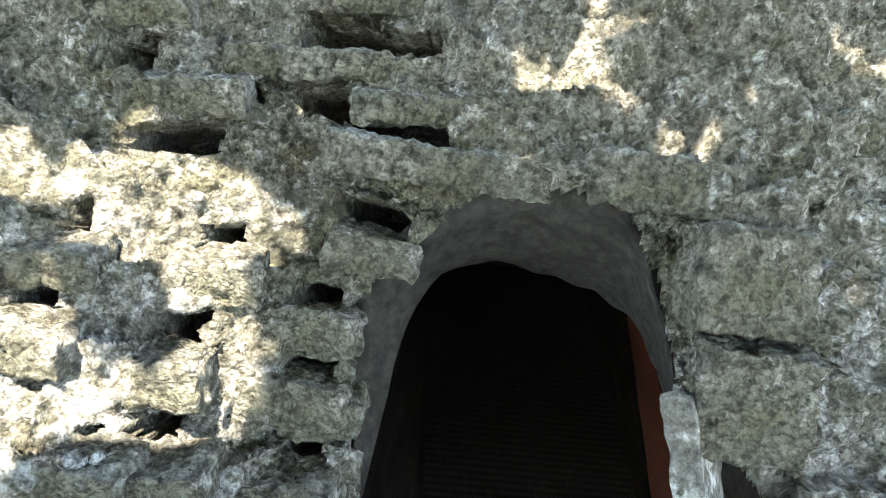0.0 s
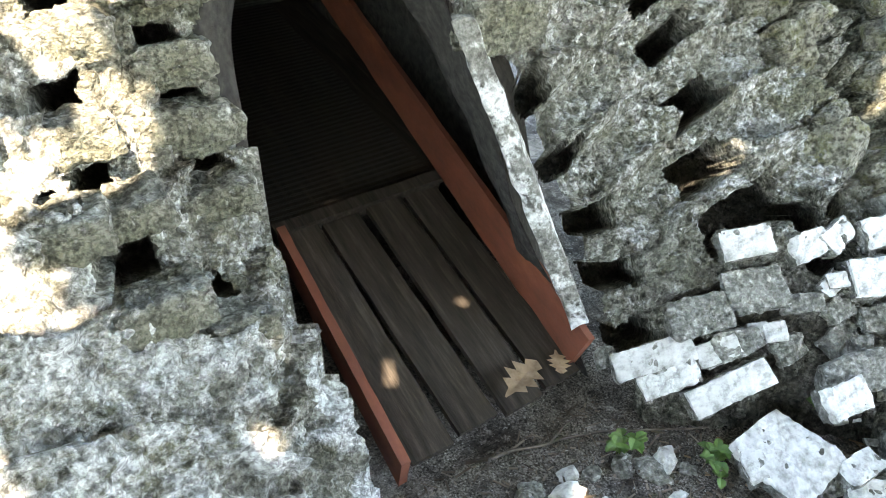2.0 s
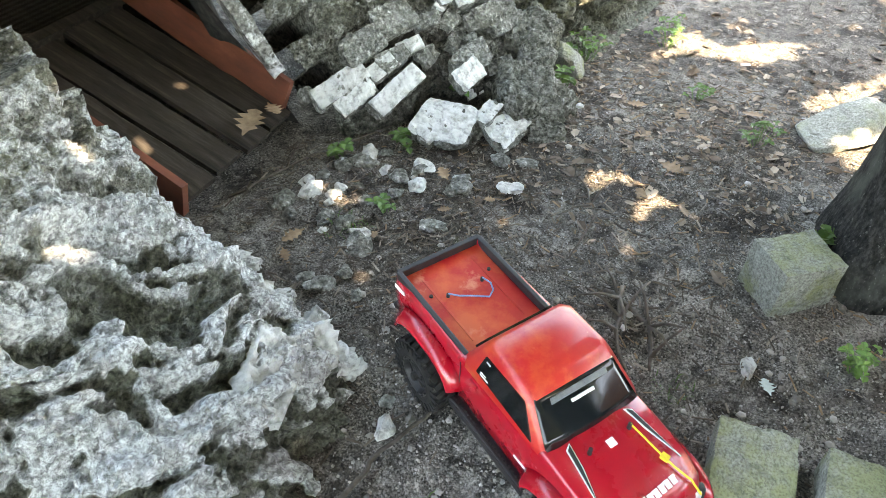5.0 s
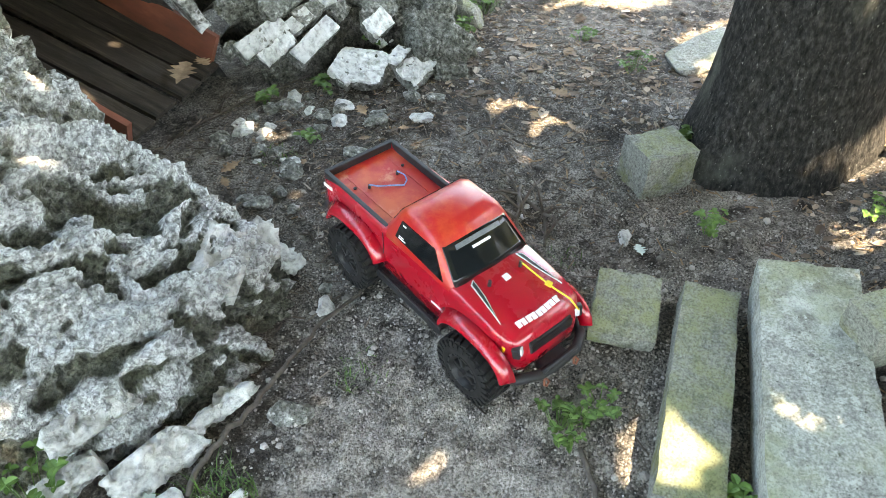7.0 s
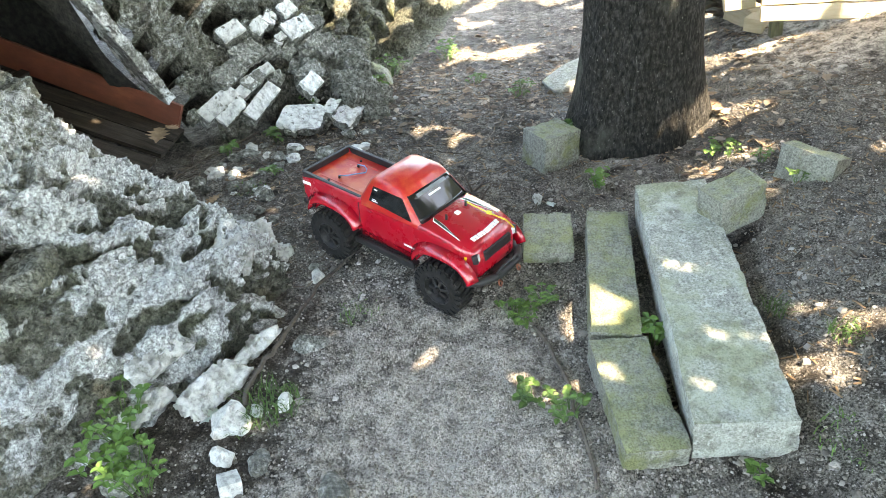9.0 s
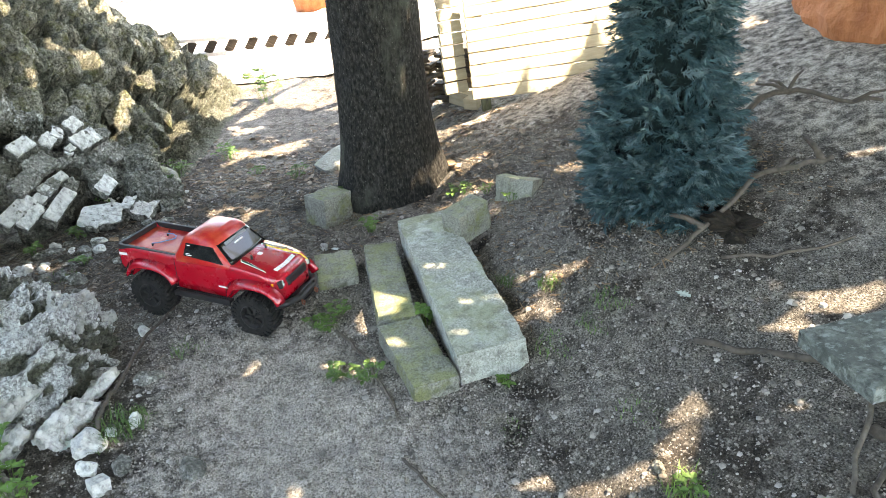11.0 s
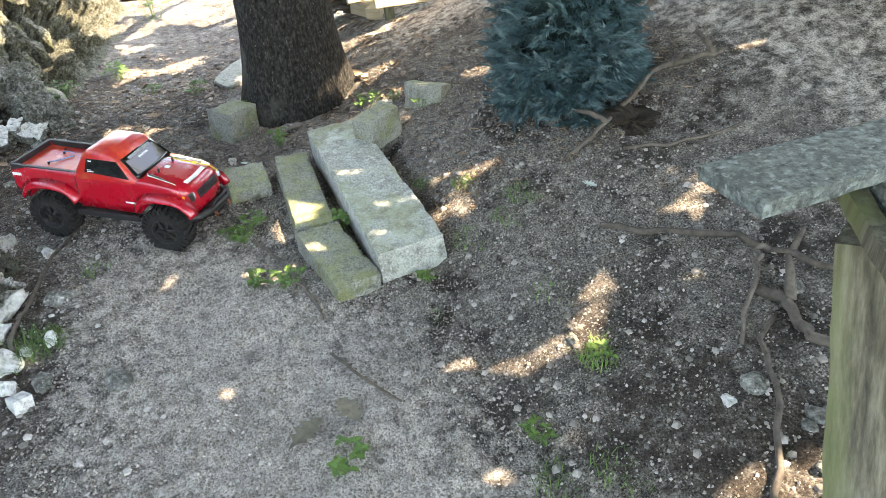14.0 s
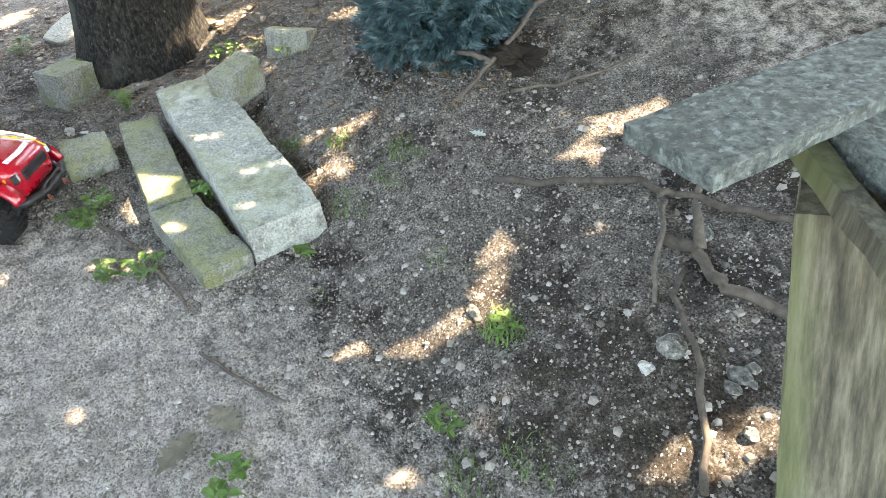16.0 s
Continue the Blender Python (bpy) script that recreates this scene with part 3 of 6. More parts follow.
def rock_mound():
    xs, ys = axis_steps(-2.6, 4.4, -0.8, 1.1, 0.0044, 1.013), axis_steps(-0.4, 2.6, -0.15, 1.06, 0.0028, 1.035)
    xs, ys = xs[(xs > -2.6) & (xs < 4.4)], ys[(ys > -0.4) & (ys < 2.7)]
    nx, ny = len(xs), len(ys)
    H = np.array([[mound_z(x, y) for x in xs] for y in ys])
    gy, gx = np.gradient(H, ys, xs)
    verts, crust, earth_shade, moss, low = [], [], [], [], np.zeros((ny, nx), bool)
    for j, y in enumerate(ys):
        for i, x in enumerate(xs):
            z = H[j, i]
            if in_cut(x, y):
                low[j, i] = True
                verts.append((x, y, -0.16))
                crust.append(0)
                earth_shade.append(0.5)
                moss.append(0)
                continue
            n = Vector((-gx[j, i], -gy[j, i], 1.0)).normalized()
            p = Vector((x, y, z))
            q = Vector((x, y, z * 1.25))
            fade = min(1.0, max(0.0, (z + 0.1) / 0.12))
            lump = 0.45 - noise.voronoi(q * 13)[0][0]
            big = 0.45 - noise.voronoi(q * 5.5 + Vector((3, 1, 7)))[0][0]
            d = 0.016 * noise.fractal(q * 7, 0.9, 2.0, 3) + 0.016 * lump + 0.02 * big + 0.007 * noise.fractal(q * 40, 0.7, 2.0, 3)
            d += 0.011 * (0.4 - noise.voronoi(q * 100)[0][0]) + 0.018 * (0.4 - noise.voronoi(q * 55)[0][0]) + 0.012 * (0.42 - noise.voronoi(q * 27)[0][0])
            lobe = math.exp(-((x + 0.45) / 0.4) ** 2) * float(smooth01((0.5 - z) / 0.25))
            ridge = 0.5 - abs(noise.fractal(Vector((x * 2.5 - y, (y + 0.5 * x) * 10 + 0.8 * noise.noise(q * 6), z * 6)), 0.8, 2.0, 3))
            d += lobe * (0.042 * (ridge - 0.25) + 0.02 * (0.4 - noise.voronoi(Vector((x * 9 + y * 4, (y + 0.5 * x) * 22, z * 14)))[0][0]))
            far = float(smooth01((x - 1.0) / 0.4))
            if far > 0:
                v1, v2 = noise.voronoi(Vector((x * 8.5 + 0.3 * noise.noise(q * 8), y * 8.5, z * 6.5)))[0][:2], noise.voronoi(q * 16)[0][:2]
                d += far * (0.15 * (0.42 - v1[0]) - 0.11 * math.exp(-((v1[1] - v1[0]) / 0.12) ** 2) + 0.075 * (0.4 - v2[0]) - 0.05 * math.exp(-((v2[1] - v2[0]) / 0.1) ** 2))
            w = z * 10.5 + 0.9 * noise.fractal(Vector((x * 2.2, y, z)) * 1.8, 1.0, 2.0, 2) + 0.25 * x * 10
            shelf = w - math.floor(w)
            d += 0.034 * (1 - far) * (shelf ** 2 - 0.4) * float(smooth01((z - 0.2) / 0.2))
            lattice = float(smooth01((x - 0.43) / 0.03) * smooth01((1.12 - x) / 0.08) * smooth01((z - 0.12) / 0.04) * smooth01((1.0 - z) / 0.05))
            d += lattice * (-0.013 * math.cos(math.tau * (z - COURSE * (x - 0.475) - 0.145) / 0.1) - 0.008)
            q2 = p + n * (d * fade)
            jit = 0.009 * noise.fractal(q * 30, 1.0, 2.0, 2)
            deep = 0.0
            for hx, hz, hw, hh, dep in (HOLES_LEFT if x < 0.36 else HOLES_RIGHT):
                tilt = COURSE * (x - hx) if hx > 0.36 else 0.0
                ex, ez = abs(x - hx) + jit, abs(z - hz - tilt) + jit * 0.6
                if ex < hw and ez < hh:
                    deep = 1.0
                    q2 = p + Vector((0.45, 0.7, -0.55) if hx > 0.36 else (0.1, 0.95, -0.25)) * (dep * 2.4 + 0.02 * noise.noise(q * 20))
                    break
            spot = 0.55 * noise.fractal(q * 13 + Vector((2, 5, 1)), 0.8, 2.0, 4) + 0.35 * noise.fractal(q * 4.5, 0.9, 2.0, 2) + 0.9 * (ridge - 0.22)
            white = float(smooth01((spot + 0.1) / 0.34)) * min(1.0, 1.6 * lobe)
            q2 += n * (0.018 * white)
            verts.append(q2)
            c = 0.27 + 0.5 * white + 0.16 * float(smooth01((lobe - 0.1) / 0.5)) * float(smooth01((0.28 - z) / 0.1)) * white + 0.05 * noise.noise(q * 26)
            c += 0.05 * lattice
            c += 0.16 * math.exp(-((x + 0.35) / 0.25) ** 2 - ((z - 0.5) / 0.2) ** 2) + 0.14 * math.exp(-((x + 0.62) / 0.22) ** 2 - ((z - 0.72) / 0.16) ** 2)
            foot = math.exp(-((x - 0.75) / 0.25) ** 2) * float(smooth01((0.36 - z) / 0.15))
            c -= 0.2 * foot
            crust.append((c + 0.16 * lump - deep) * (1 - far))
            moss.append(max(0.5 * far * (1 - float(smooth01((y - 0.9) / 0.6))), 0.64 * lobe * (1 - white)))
            # soil at the foot; in cavities and furrows litter plus painted shade
            earth_shade.append(max(0.62 * deep, 0.5 * foot, 0.12 * lobe * float(smooth01((0.2 - ridge) / 0.2)) * (1 - white)))
    faces = []
    for j in range(ny - 1):
        for i in range(nx - 1):
            four = (low[j, i], low[j, i + 1], low[j + 1, i], low[j + 1, i + 1])
            if all(four):
                continue
            if any(four) and ys[j] > 0.42 and (xs[i] > DOOR_L + 0.01 or ys[j] > 0.77):
                continue                      # the open front of the arch
            faces.append((j * nx + i, j * nx + i + 1, (j + 1) * nx + i + 1, (j + 1) * nx + i))
    global MOUND
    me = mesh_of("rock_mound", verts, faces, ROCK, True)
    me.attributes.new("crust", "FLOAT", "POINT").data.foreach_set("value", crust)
    me.attributes.new("earth_shade", "FLOAT", "POINT").data.foreach_set("value", earth_shade)
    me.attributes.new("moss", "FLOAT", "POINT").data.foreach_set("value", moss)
    MOUND = new("rock_mound", me)
    return tagged(MOUND, "steep mound of rough lichen-grey cement rock with ledges and holes", "rock mound", kind="structure")


rock_mound()


def rock_block(size, seed, step=0.006, amp=1.0, r=0.006, mat=None, breaks=0):
    """A rough cement block: a rounded box with pitted, lumpy faces."""
    half = np.array(size) / 2
    cells = [max(2, int(c / step)) for c in size]
    index, verts, faces = {}, [], []

    def vert(p):
        key = tuple(np.round(p, 5))
        if key not in index:
            index[key] = len(verts)
            verts.append(p)
        return index[key]
    for ax in range(3):
        u, v = (ax + 1) % 3, (ax + 2) % 3
        for sgn in (-1, 1):
            for i in range(cells[u]):
                for j in range(cells[v]):
                    quad = []
                    for di, dj in ((0, 0), (1, 0), (1, 1), (0, 1)):
                        p = np.zeros(3)
                        p[ax], p[u], p[v] = sgn * half[ax], half[u] * (2 * (i + di) / cells[u] - 1), half[v] * (2 * (j + dj) / cells[v] - 1)
                        quad.append(vert(p))
                    faces.append(quad if sgn > 0 else quad[::-1])
    off = Vector((seed * 3.7, seed * 1.3, seed * 2.9))
    rnd = random.Random(seed)
    cuts = []
    for k in range(breaks):
        th = k * math.tau / breaks + rnd.uniform(-0.5, 0.5)
        nrm = Vector((math.cos(th) / size[0], math.sin(th) / size[1], rnd.uniform(-0.25, 0.25) / size[2])).normalized()
        reach = abs(nrm.x) * half[0] + abs(nrm.y) * half[1] + abs(nrm.z) * half[2]
        cuts.append((nrm, reach * rnd.uniform(0.62, 0.92)))
    out = []
    for p in verts:
        core = np.clip(p, -(half - r), half - r)
        d = p - core
        ln = np.linalg.norm(d)
        d = d / ln if ln > 1e-9 else np.zeros(3)
        q = Vector(core + d * r)
        h = 0.007 * noise.fractal(q * 16 + off, 0.9, 2.0, 3) + 0.007 * (0.4 - noise.voronoi(q * 55 + off)[0][0]) + 0.006 * (0.4 - noise.voronoi(q * 100 + off)[0][0]) + 0.004 * noise.fractal(q * 70 + off, 0.8, 2.0, 2)
        q = q + Vector(d) * h * amp
        for nrm, lim in cuts:
            over = q.dot(nrm) - lim
            if over > 0:
                q -= nrm * over * 0.97
        out.append(q)
    return mesh_of("rough_block", out, faces, mat or ROCK, mat is None or amp > 1)


def laid_blocks():
    """Rough lintels over the cavities and blocks round the tunnel's mouth."""
    rnd = random.Random(6)
    seed = 0
    for hx, hz, hw, hh, dep in HOLES_LEFT:
        z = hz + hh + 0.026 if hz > 0.9 else hz - hh - 0.022
        y = float(np.interp(z, LEVELS, face_y(hx)))
        seed += 1
        part("rough_block", rock_block((2 * hw + rnd.uniform(0.03, 0.08), 0.085, rnd.uniform(0.045, 0.06)), seed), ROCK, MOUND, m=pose(hx + rnd.uniform(-0.01, 0.01), y + 0.026, z, rnd.uniform(-15, 5), rnd.uniform(-6, 6), rnd.uniform(-8, 8)))
    for x, y, z, a, b, c in ((0.05, 0.895, 0.925, 0.34, 0.09, 0.05), (0.29, 0.86, 0.935, 0.18, 0.1, 0.07), (0.375, 0.765, 0.86, 0.13, 0.1, 0.12), (0.395, 0.735, 0.73, 0.13, 0.1, 0.13),
                             (-0.11, 0.83, 0.72, 0.12, 0.09, 0.05), (-0.09, 0.79, 0.63, 0.10, 0.09, 0.05)):
        seed += 1
        part("rough_block", rock_block((a, b, c), seed), ROCK, MOUND, m=pose(x, y, z, rnd.uniform(-20, -5), rnd.uniform(-4, 4), rnd.uniform(-10, 4)))


laid_blocks()


def heap_stones():
    """Rough lumps over the far end of the mound."""
    rnd = random.Random(29)
    lumps = []
    for k in range(8):
        bm = stone_bm((rnd.uniform(0.8, 1.2), rnd.uniform(0.7, 1.0), rnd.uniform(0.55, 0.8)), 500 + k, 3, 0.22, 0.6)
        me = bpy.data.meshes.new("rough_stone")
        bm.to_mesh(me)
        bm.free()
        me.materials.append(HEAP)
        lumps.append(me)
    for k in range(280):
        x = 1.02 + 2.6 * rnd.random() ** 1.2
        z = 0.02 + 1.25 * rnd.random()
        y = float(np.interp(z, LEVELS, face_y(x)))
        size = rnd.uniform(0.07, 0.17) * (0.75 + 0.25 * x / 2)
        part("rough_stone", lumps[k % 8], HEAP, MOUND, m=pose(x, y + 0.02, z, rnd.uniform(0, 360), rnd.uniform(0, 360), rnd.uniform(0, 360)) @ Matrix.Scale(size, 4))


heap_stones()


def ramp_z(y):
    return 0.075 + 0.36 * (min(y, 1.0) - 0.5) + 0.2 * max(0.0, y - 1.0)


def curve_through(points, n):
    """n + 1 places evenly along a smooth line through points."""
    pts = np.array(points)
    at = np.concatenate(([0], np.cumsum(np.linalg.norm(np.diff(pts, axis=0), axis=1))))
    fine = np.linspace(0, at[-1], n + 1)
    line = np.stack([np.interp(fine, at, pts[:, k]) for k in range(3)], 1)
    for _ in range(3):
        line[1:-1] = (line[:-2] + 2 * line[1:-1] + line[2:]) / 4
    return line


def arch_vault():
    """The tunnel's cement lining: an outer edge on the slope, an inner rim deeper in, and the dark bore behind."""
    n = 70
    outer = curve_through([(-0.045, 0.45, -0.05), (-0.048, 0.7, 0.42), (-0.05, 0.785, 0.6), (-0.078, 0.83, 0.74), (-0.015, 0.86, 0.82), (0.077, 0.855, 0.9), (0.154, 0.845, 0.918), (0.222, 0.83, 0.92), (0.258, 0.815, 0.9), (0.29, 0.785, 0.823), (0.32, 0.759, 0.75), (0.395, 0.71, 0.5), (0.43, 0.69, 0.32), (0.485, 0.6, 0.17), (0.505, 0.5, -0.05)], n)
    inner = curve_through([(-0.055, 0.52, -0.05), (-0.045, 0.76, 0.44), (-0.02, 0.82, 0.58), (-0.006, 0.88, 0.715), (0.048, 0.95, 0.783), (0.154, 0.975, 0.785), (0.251, 0.96, 0.763), (0.32, 0.94, 0.727), (0.358, 0.91, 0.68), (0.378, 0.86, 0.58), (0.4, 0.8, 0.49), (0.455, 0.73, 0.29), (0.495, 0.62, -0.05)], n)
    wide = curve_through([(-0.16, 0.75, -0.1), (-0.16, 0.9, 0.5), (-0.08, 1.1, 0.85), (0.2, 1.2, 1.0), (0.5, 1.1, 0.85), (0.62, 0.95, 0.5), (0.62, 0.75, -0.1)], n)
    bm = bmesh.new()
    rings = []
    middle = np.array((0.2, 0.8, 0.4))
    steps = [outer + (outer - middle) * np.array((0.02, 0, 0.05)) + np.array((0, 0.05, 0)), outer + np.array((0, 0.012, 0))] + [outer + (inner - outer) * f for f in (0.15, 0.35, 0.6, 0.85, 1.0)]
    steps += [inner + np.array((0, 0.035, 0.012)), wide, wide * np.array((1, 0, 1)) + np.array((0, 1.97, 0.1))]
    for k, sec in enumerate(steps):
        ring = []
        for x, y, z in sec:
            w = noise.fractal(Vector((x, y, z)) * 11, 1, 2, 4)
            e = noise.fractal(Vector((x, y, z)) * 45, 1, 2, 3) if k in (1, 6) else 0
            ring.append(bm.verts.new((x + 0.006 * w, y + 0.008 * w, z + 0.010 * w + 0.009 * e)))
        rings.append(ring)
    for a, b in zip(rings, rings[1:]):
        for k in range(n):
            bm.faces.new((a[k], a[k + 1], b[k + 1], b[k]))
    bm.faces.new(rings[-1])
    arch = tagged(part("tunnel_arch", bm, SHADED_CEMENT, smooth=True), "rough cement arch, its grey darkened for shade, lining a dark tunnel", "tunnel", kind="structure")
    return arch


arch_vault()


# ---- the wooden ramp in the tunnel ----
def wooden_ramp():
    ramp = base("wooden_ramp", pose(0.255, 0.5, ramp_z(0.5)), "dark plank ramp with rust-brown side boards leaving a tunnel", "ramp")
    tilt = math.degrees(math.atan(0.36))
    for k in range(4):
        bm = block_bm((0.086, 0.545, 0.016), 40 + k, 0.03, 0.0015, 0.25)
        part("plank", bm, OLDWOOD, ramp, m=pose(-0.152 + 0.1 * k, 0.255 + 0.012 * (k % 2), 0.255 * 0.36 - 0.004 * (k % 2), tilt, 0, (-0.6, 0.5, -0.3, 0.4)[k]))
    for x, reach, rise, ln, h, lean, yaw in ((0.196, 0.775, 0.036, 1.62, 0.088, 13, -4.2), (-0.226, 0.215, 0.042, 0.52, 0.1, -4, -2.8)):
        bm = block_bm((0.019, ln, h), 50 + h * 100, 0.03, 0.001, 0.15)
        part("side_board", bm, TERRA, ramp, "rust-brown painted board", m=pose(x - math.tan(radians(yaw)) * reach, reach, reach * 0.36 + rise, tilt, 0, yaw) @ pose(0, 0, 0, 0, lean, 0))
    bm = block_bm((0.4, 0.03, 0.04), 61, 0.03, 0.001, 0.2)
    part("cross_batten", bm, OLDWOOD, ramp, m=pose(0, 0.52, 0.52 * 0.36 + 0.0, tilt, 0, 0))
    verts, faces = [], []
    for k in range(56):
        for j in range(24):
            for sgn in (-1, 1):
                p = [Vector((-0.2 + 0.0166 * (j + f * 0.5), 0.53 + 0.017 * (k + 0.5 + sgn * (0.5 - abs(f - 1)) * 0.5), 0.0)) for f in (0, 1, 2)]
                for a, b in zip(p, p[1:]):
                    s = (b - a).cross(Vector((0, 0, 1))).normalized() * 0.0011
                    i = len(verts)
                    verts += [Vector((c.x, c.y, 0.19 + (c.y - 0.5) * 0.2)) for c in (a - s, b - s, b + s, a + s)]
                    faces.append((i, i + 1, i + 2, i + 3))
    bm = mesh_of("wire_mesh", verts, faces, MESHWIRE)
    part("wire_mesh", bm, MESHWIRE, ramp, "dark wire grid floor")
    bm = block_bm((0.66, 0.96, 0.01), 63, 0.05, 0.001, 0.1)
    part("under_floor", bm, OLDWOOD, ramp, m=pose(0, 1.0, 0.28 - 0.012, math.degrees(math.atan(0.2)), 0, 0))
    return ramp


wooden_ramp()

# white-washed slab leaning along the tunnel's edge
SLAB_A, SLAB_B = Vector((0.33, 0.745, 0.73)), Vector((0.476, 0.565, 0.17))
tagged(part("plaster_slab", block_bm((0.1, 0.036, (SLAB_A - SLAB_B).length), 71, 0.012, 0.006, 1.2), PLASTER, m=Matrix.Translation((SLAB_A + SLAB_B) / 2) @ (SLAB_A - SLAB_B).to_track_quat("Z", "Y").to_matrix().to_4x4() @ pose(0, 0, 0, 0, 0, 20)),
       "chipped white-washed slab leaning on the rock beside the tunnel", "slab")


# ---- hewn stones by the path ----
def hewn(name, size, mat, m, seed, label, category="stone block", group="", chip=0.7):
    return tagged(part(name, block_bm(size, seed, 0.011, 0.0032, chip * 0.8), mat, m=m), label, category, group)


def along(a, b, width, height, seed, mat, name, label, lift=0.0, group="", roll=0.0, chip=0.7):
    """A long block whose top middle line runs from a to b."""
    a, b = Vector(a), Vector(b)
    d = b - a
    yaw = math.degrees(math.atan2(d.y, d.x))
    pitch = -math.degrees(math.atan2(d.z, d.xy.length))
    m = Matrix.Translation((a + b) / 2) @ pose(0, 0, 0, 0, 0, yaw) @ pose(0, 0, 0, 0, pitch, 0) @ pose(0, 0, 0, roll, 0, 0) @ pose(0, 0, -height / 2 + lift)
    return hewn(name, (d.length, width, height), mat, m, seed, label, group=group, chip=chip)


along((0.1, -0.998, 0.112), (-0.697, -1.045, 0.1), 0.175, 0.12, 5, SAND, "stone_slab", "long grey-green sandstone slab with sun spots on the soil", roll=5)
along((0.035, -0.843, 0.06), (-0.435, -0.845, 0.055), 0.105, 0.11, 6, MOSSY, "stone_beam", "mossy green stone beam lying beside the slab")
along((-0.445, -0.847, 0.052), (-0.725, -0.905, 0.045), 0.118, 0.1, 7, MOSSY, "stone_beam", "weathered mossy stone beam with a chipped top", chip=1.0)
along((0.035, -0.69, 0.05), (-0.125, -0.7, 0.032), 0.125, 0.1, 8, MOSSY, "stone_block", "short grey-green stone block by the path", chip=0.9)
hewn("stone_block", (0.135, 0.112, 0.14), MOSSY, pose(0.431, -0.69, 0.03, 0, 2, -49), 9, "squarish stone block with a mossy top at the tree", chip=0.3)
hewn("stone_block", (0.135, 0.082, 0.1), MOSSY, pose(-0.05, -1.115, 0.19, 0, 0, -56) @ pose(0, 0, 0, 0, -8, 0) @ pose(0, 0, -0.05), 10, "small mossy stone wedge resting on the slab's end", chip=0.2)
hewn("stone_block", (0.15, 0.06, 0.12), MOSSY, pose(0.105, -1.33, 0.14, 0, 0, 41) @ pose(0, 0, 0, 12, 4, 0), 11, "small sandstone wedge leaning in the soil", chip=0.3)



def loose_stone(name, size, x, y, seed, mat, label, z=None, rot=(0, 0, 0), sink=0.3, group="", rough=0.12, category="stone", cuts=3):
    zz = gz(x, y) + size[2] * (0.5 - sink) if z is None else z
    return tagged(part(name, stone_bm(size, seed, cuts, rough), mat, m=pose(x, y, zz, *rot)), label, category, group)


loose_stone("boulder", (0.3, 0.17, 0.13), 1.17, -0.75, 21, SAND, "smooth half-buried boulder behind the tree", rot=(0, 0, -35), rough=0.05, cuts=4)
loose_stone("stone", (0.075, 0.05, 0.035), -0.83, -0.345, 22, STONE, "flat pale stone lying on the soil", rot=(0, 0, 20))
tagged(part("stone", block_bm((0.045, 0.04, 0.035), 23, 0.01, 0.002, 0.4), WHITE, m=pose(-0.833, -0.155, gz(-0.833, -0.155) + 0.01, 8, 12, 35)), "square white stone chip on the soil", "stone")
loose_stone("stone", (0.085, 0.065, 0.05), -0.695, -0.098, 24, WHITE, "pitted white lump of plaster on the soil", rough=0.3)
loose_stone("stone", (0.04, 0.028, 0.03), -0.635, -0.193, 25, WHITE, "small white plaster crumb", rough=0.25)
loose_stone("stone", (0.1, 0.09, 0.07), -0.825, 0.048, 26, STONE, "grey stone among weeds at the rock's foot")
loose_stone("stone", (0.045, 0.035, 0.03), -0.204, -0.13, 27, WHITE, "small white stone on the path's edge")
loose_stone("stone", (0.045, 0.03, 0.022), 0.2, -0.66, 28, WHITE, "small white stone chip", rough=0.2)
loose_stone("stone", (0.04, 0.035, 0.025), -1.287, -1.646, 29, STONE, "small grey stone in the soil")
loose_stone("stone", (0.035, 0.03, 0.025), -0.463, -0.054, 41, WHITE, "white plaster crumb by the dry branch", rough=0.25)
loose_stone("stone", (0.05, 0.04, 0.03), -1.446, -1.44, 42, STONE, "flat grey stone in the soil")
loose_stone("stone", (0.03, 0.022, 0.02), -1.446, -1.392, 43, WHITE, "small pale stone in the soil")
loose_stone("stone", (0.03, 0.025, 0.02), -1.151, -1.252, 44, STONE, "small pale stone in the soil")
for k, (x, y, w) in enumerate(((-1.542, -1.485, 0.04), (-1.549, -1.463, 0.028), (-1.541, -1.507, 0.024), (-1.56, -1.49, 0.02), (-1.617, -1.434, 0.024))):
    loose_stone("pebble", (w, w * 0.8, w * 0.6), x, y, 30 + k, STONE, "pale pebble in a small heap", group="pebble heap", cuts=2)

# broken blocks and plaster at the mound's foot, lying on its slope
FACE = Vector((-0.25, -0.6, 0.76)).normalized()


def laid(a, b, width, thick, seed, white, breaks=0, amp=0.35, out=FACE):
    """A block whose upper face has its lower edge from a to b and leans out of the slope."""
    a, b = Vector(a), Vector(b)
    u = (b - a).normalized()
    n = (out - u * out.dot(u)).normalized()
    v = n.cross(u)
    m = Matrix((u, v, n)).transposed().to_4x4()
    m.translation = (a + b) / 2 + v * width / 2 - n * thick / 2
    size = ((b - a).length, width, thick)
    ob = part("rubble_block", rock_block(size, seed, 0.006, 0.9, 0.004, STONE, breaks), STONE, m=m)
    # white blocks get a white top only; the grey sides paint their shade
    if white:
        part("plaster_face", rock_block((size[0] * 0.98, width * 0.97, 0.014), seed, 0.006, amp, 0.003, WHITE, breaks), WHITE, ob, "white plaster top over sides greyed for shade", m=pose(0, 0, thick / 2 - 0.003))
    return tagged(ob,
                  "broken white plaster block at the mound's foot" if white else "broken grey cement block at the mound's foot", "rubble", "rubble at the mound's foot")


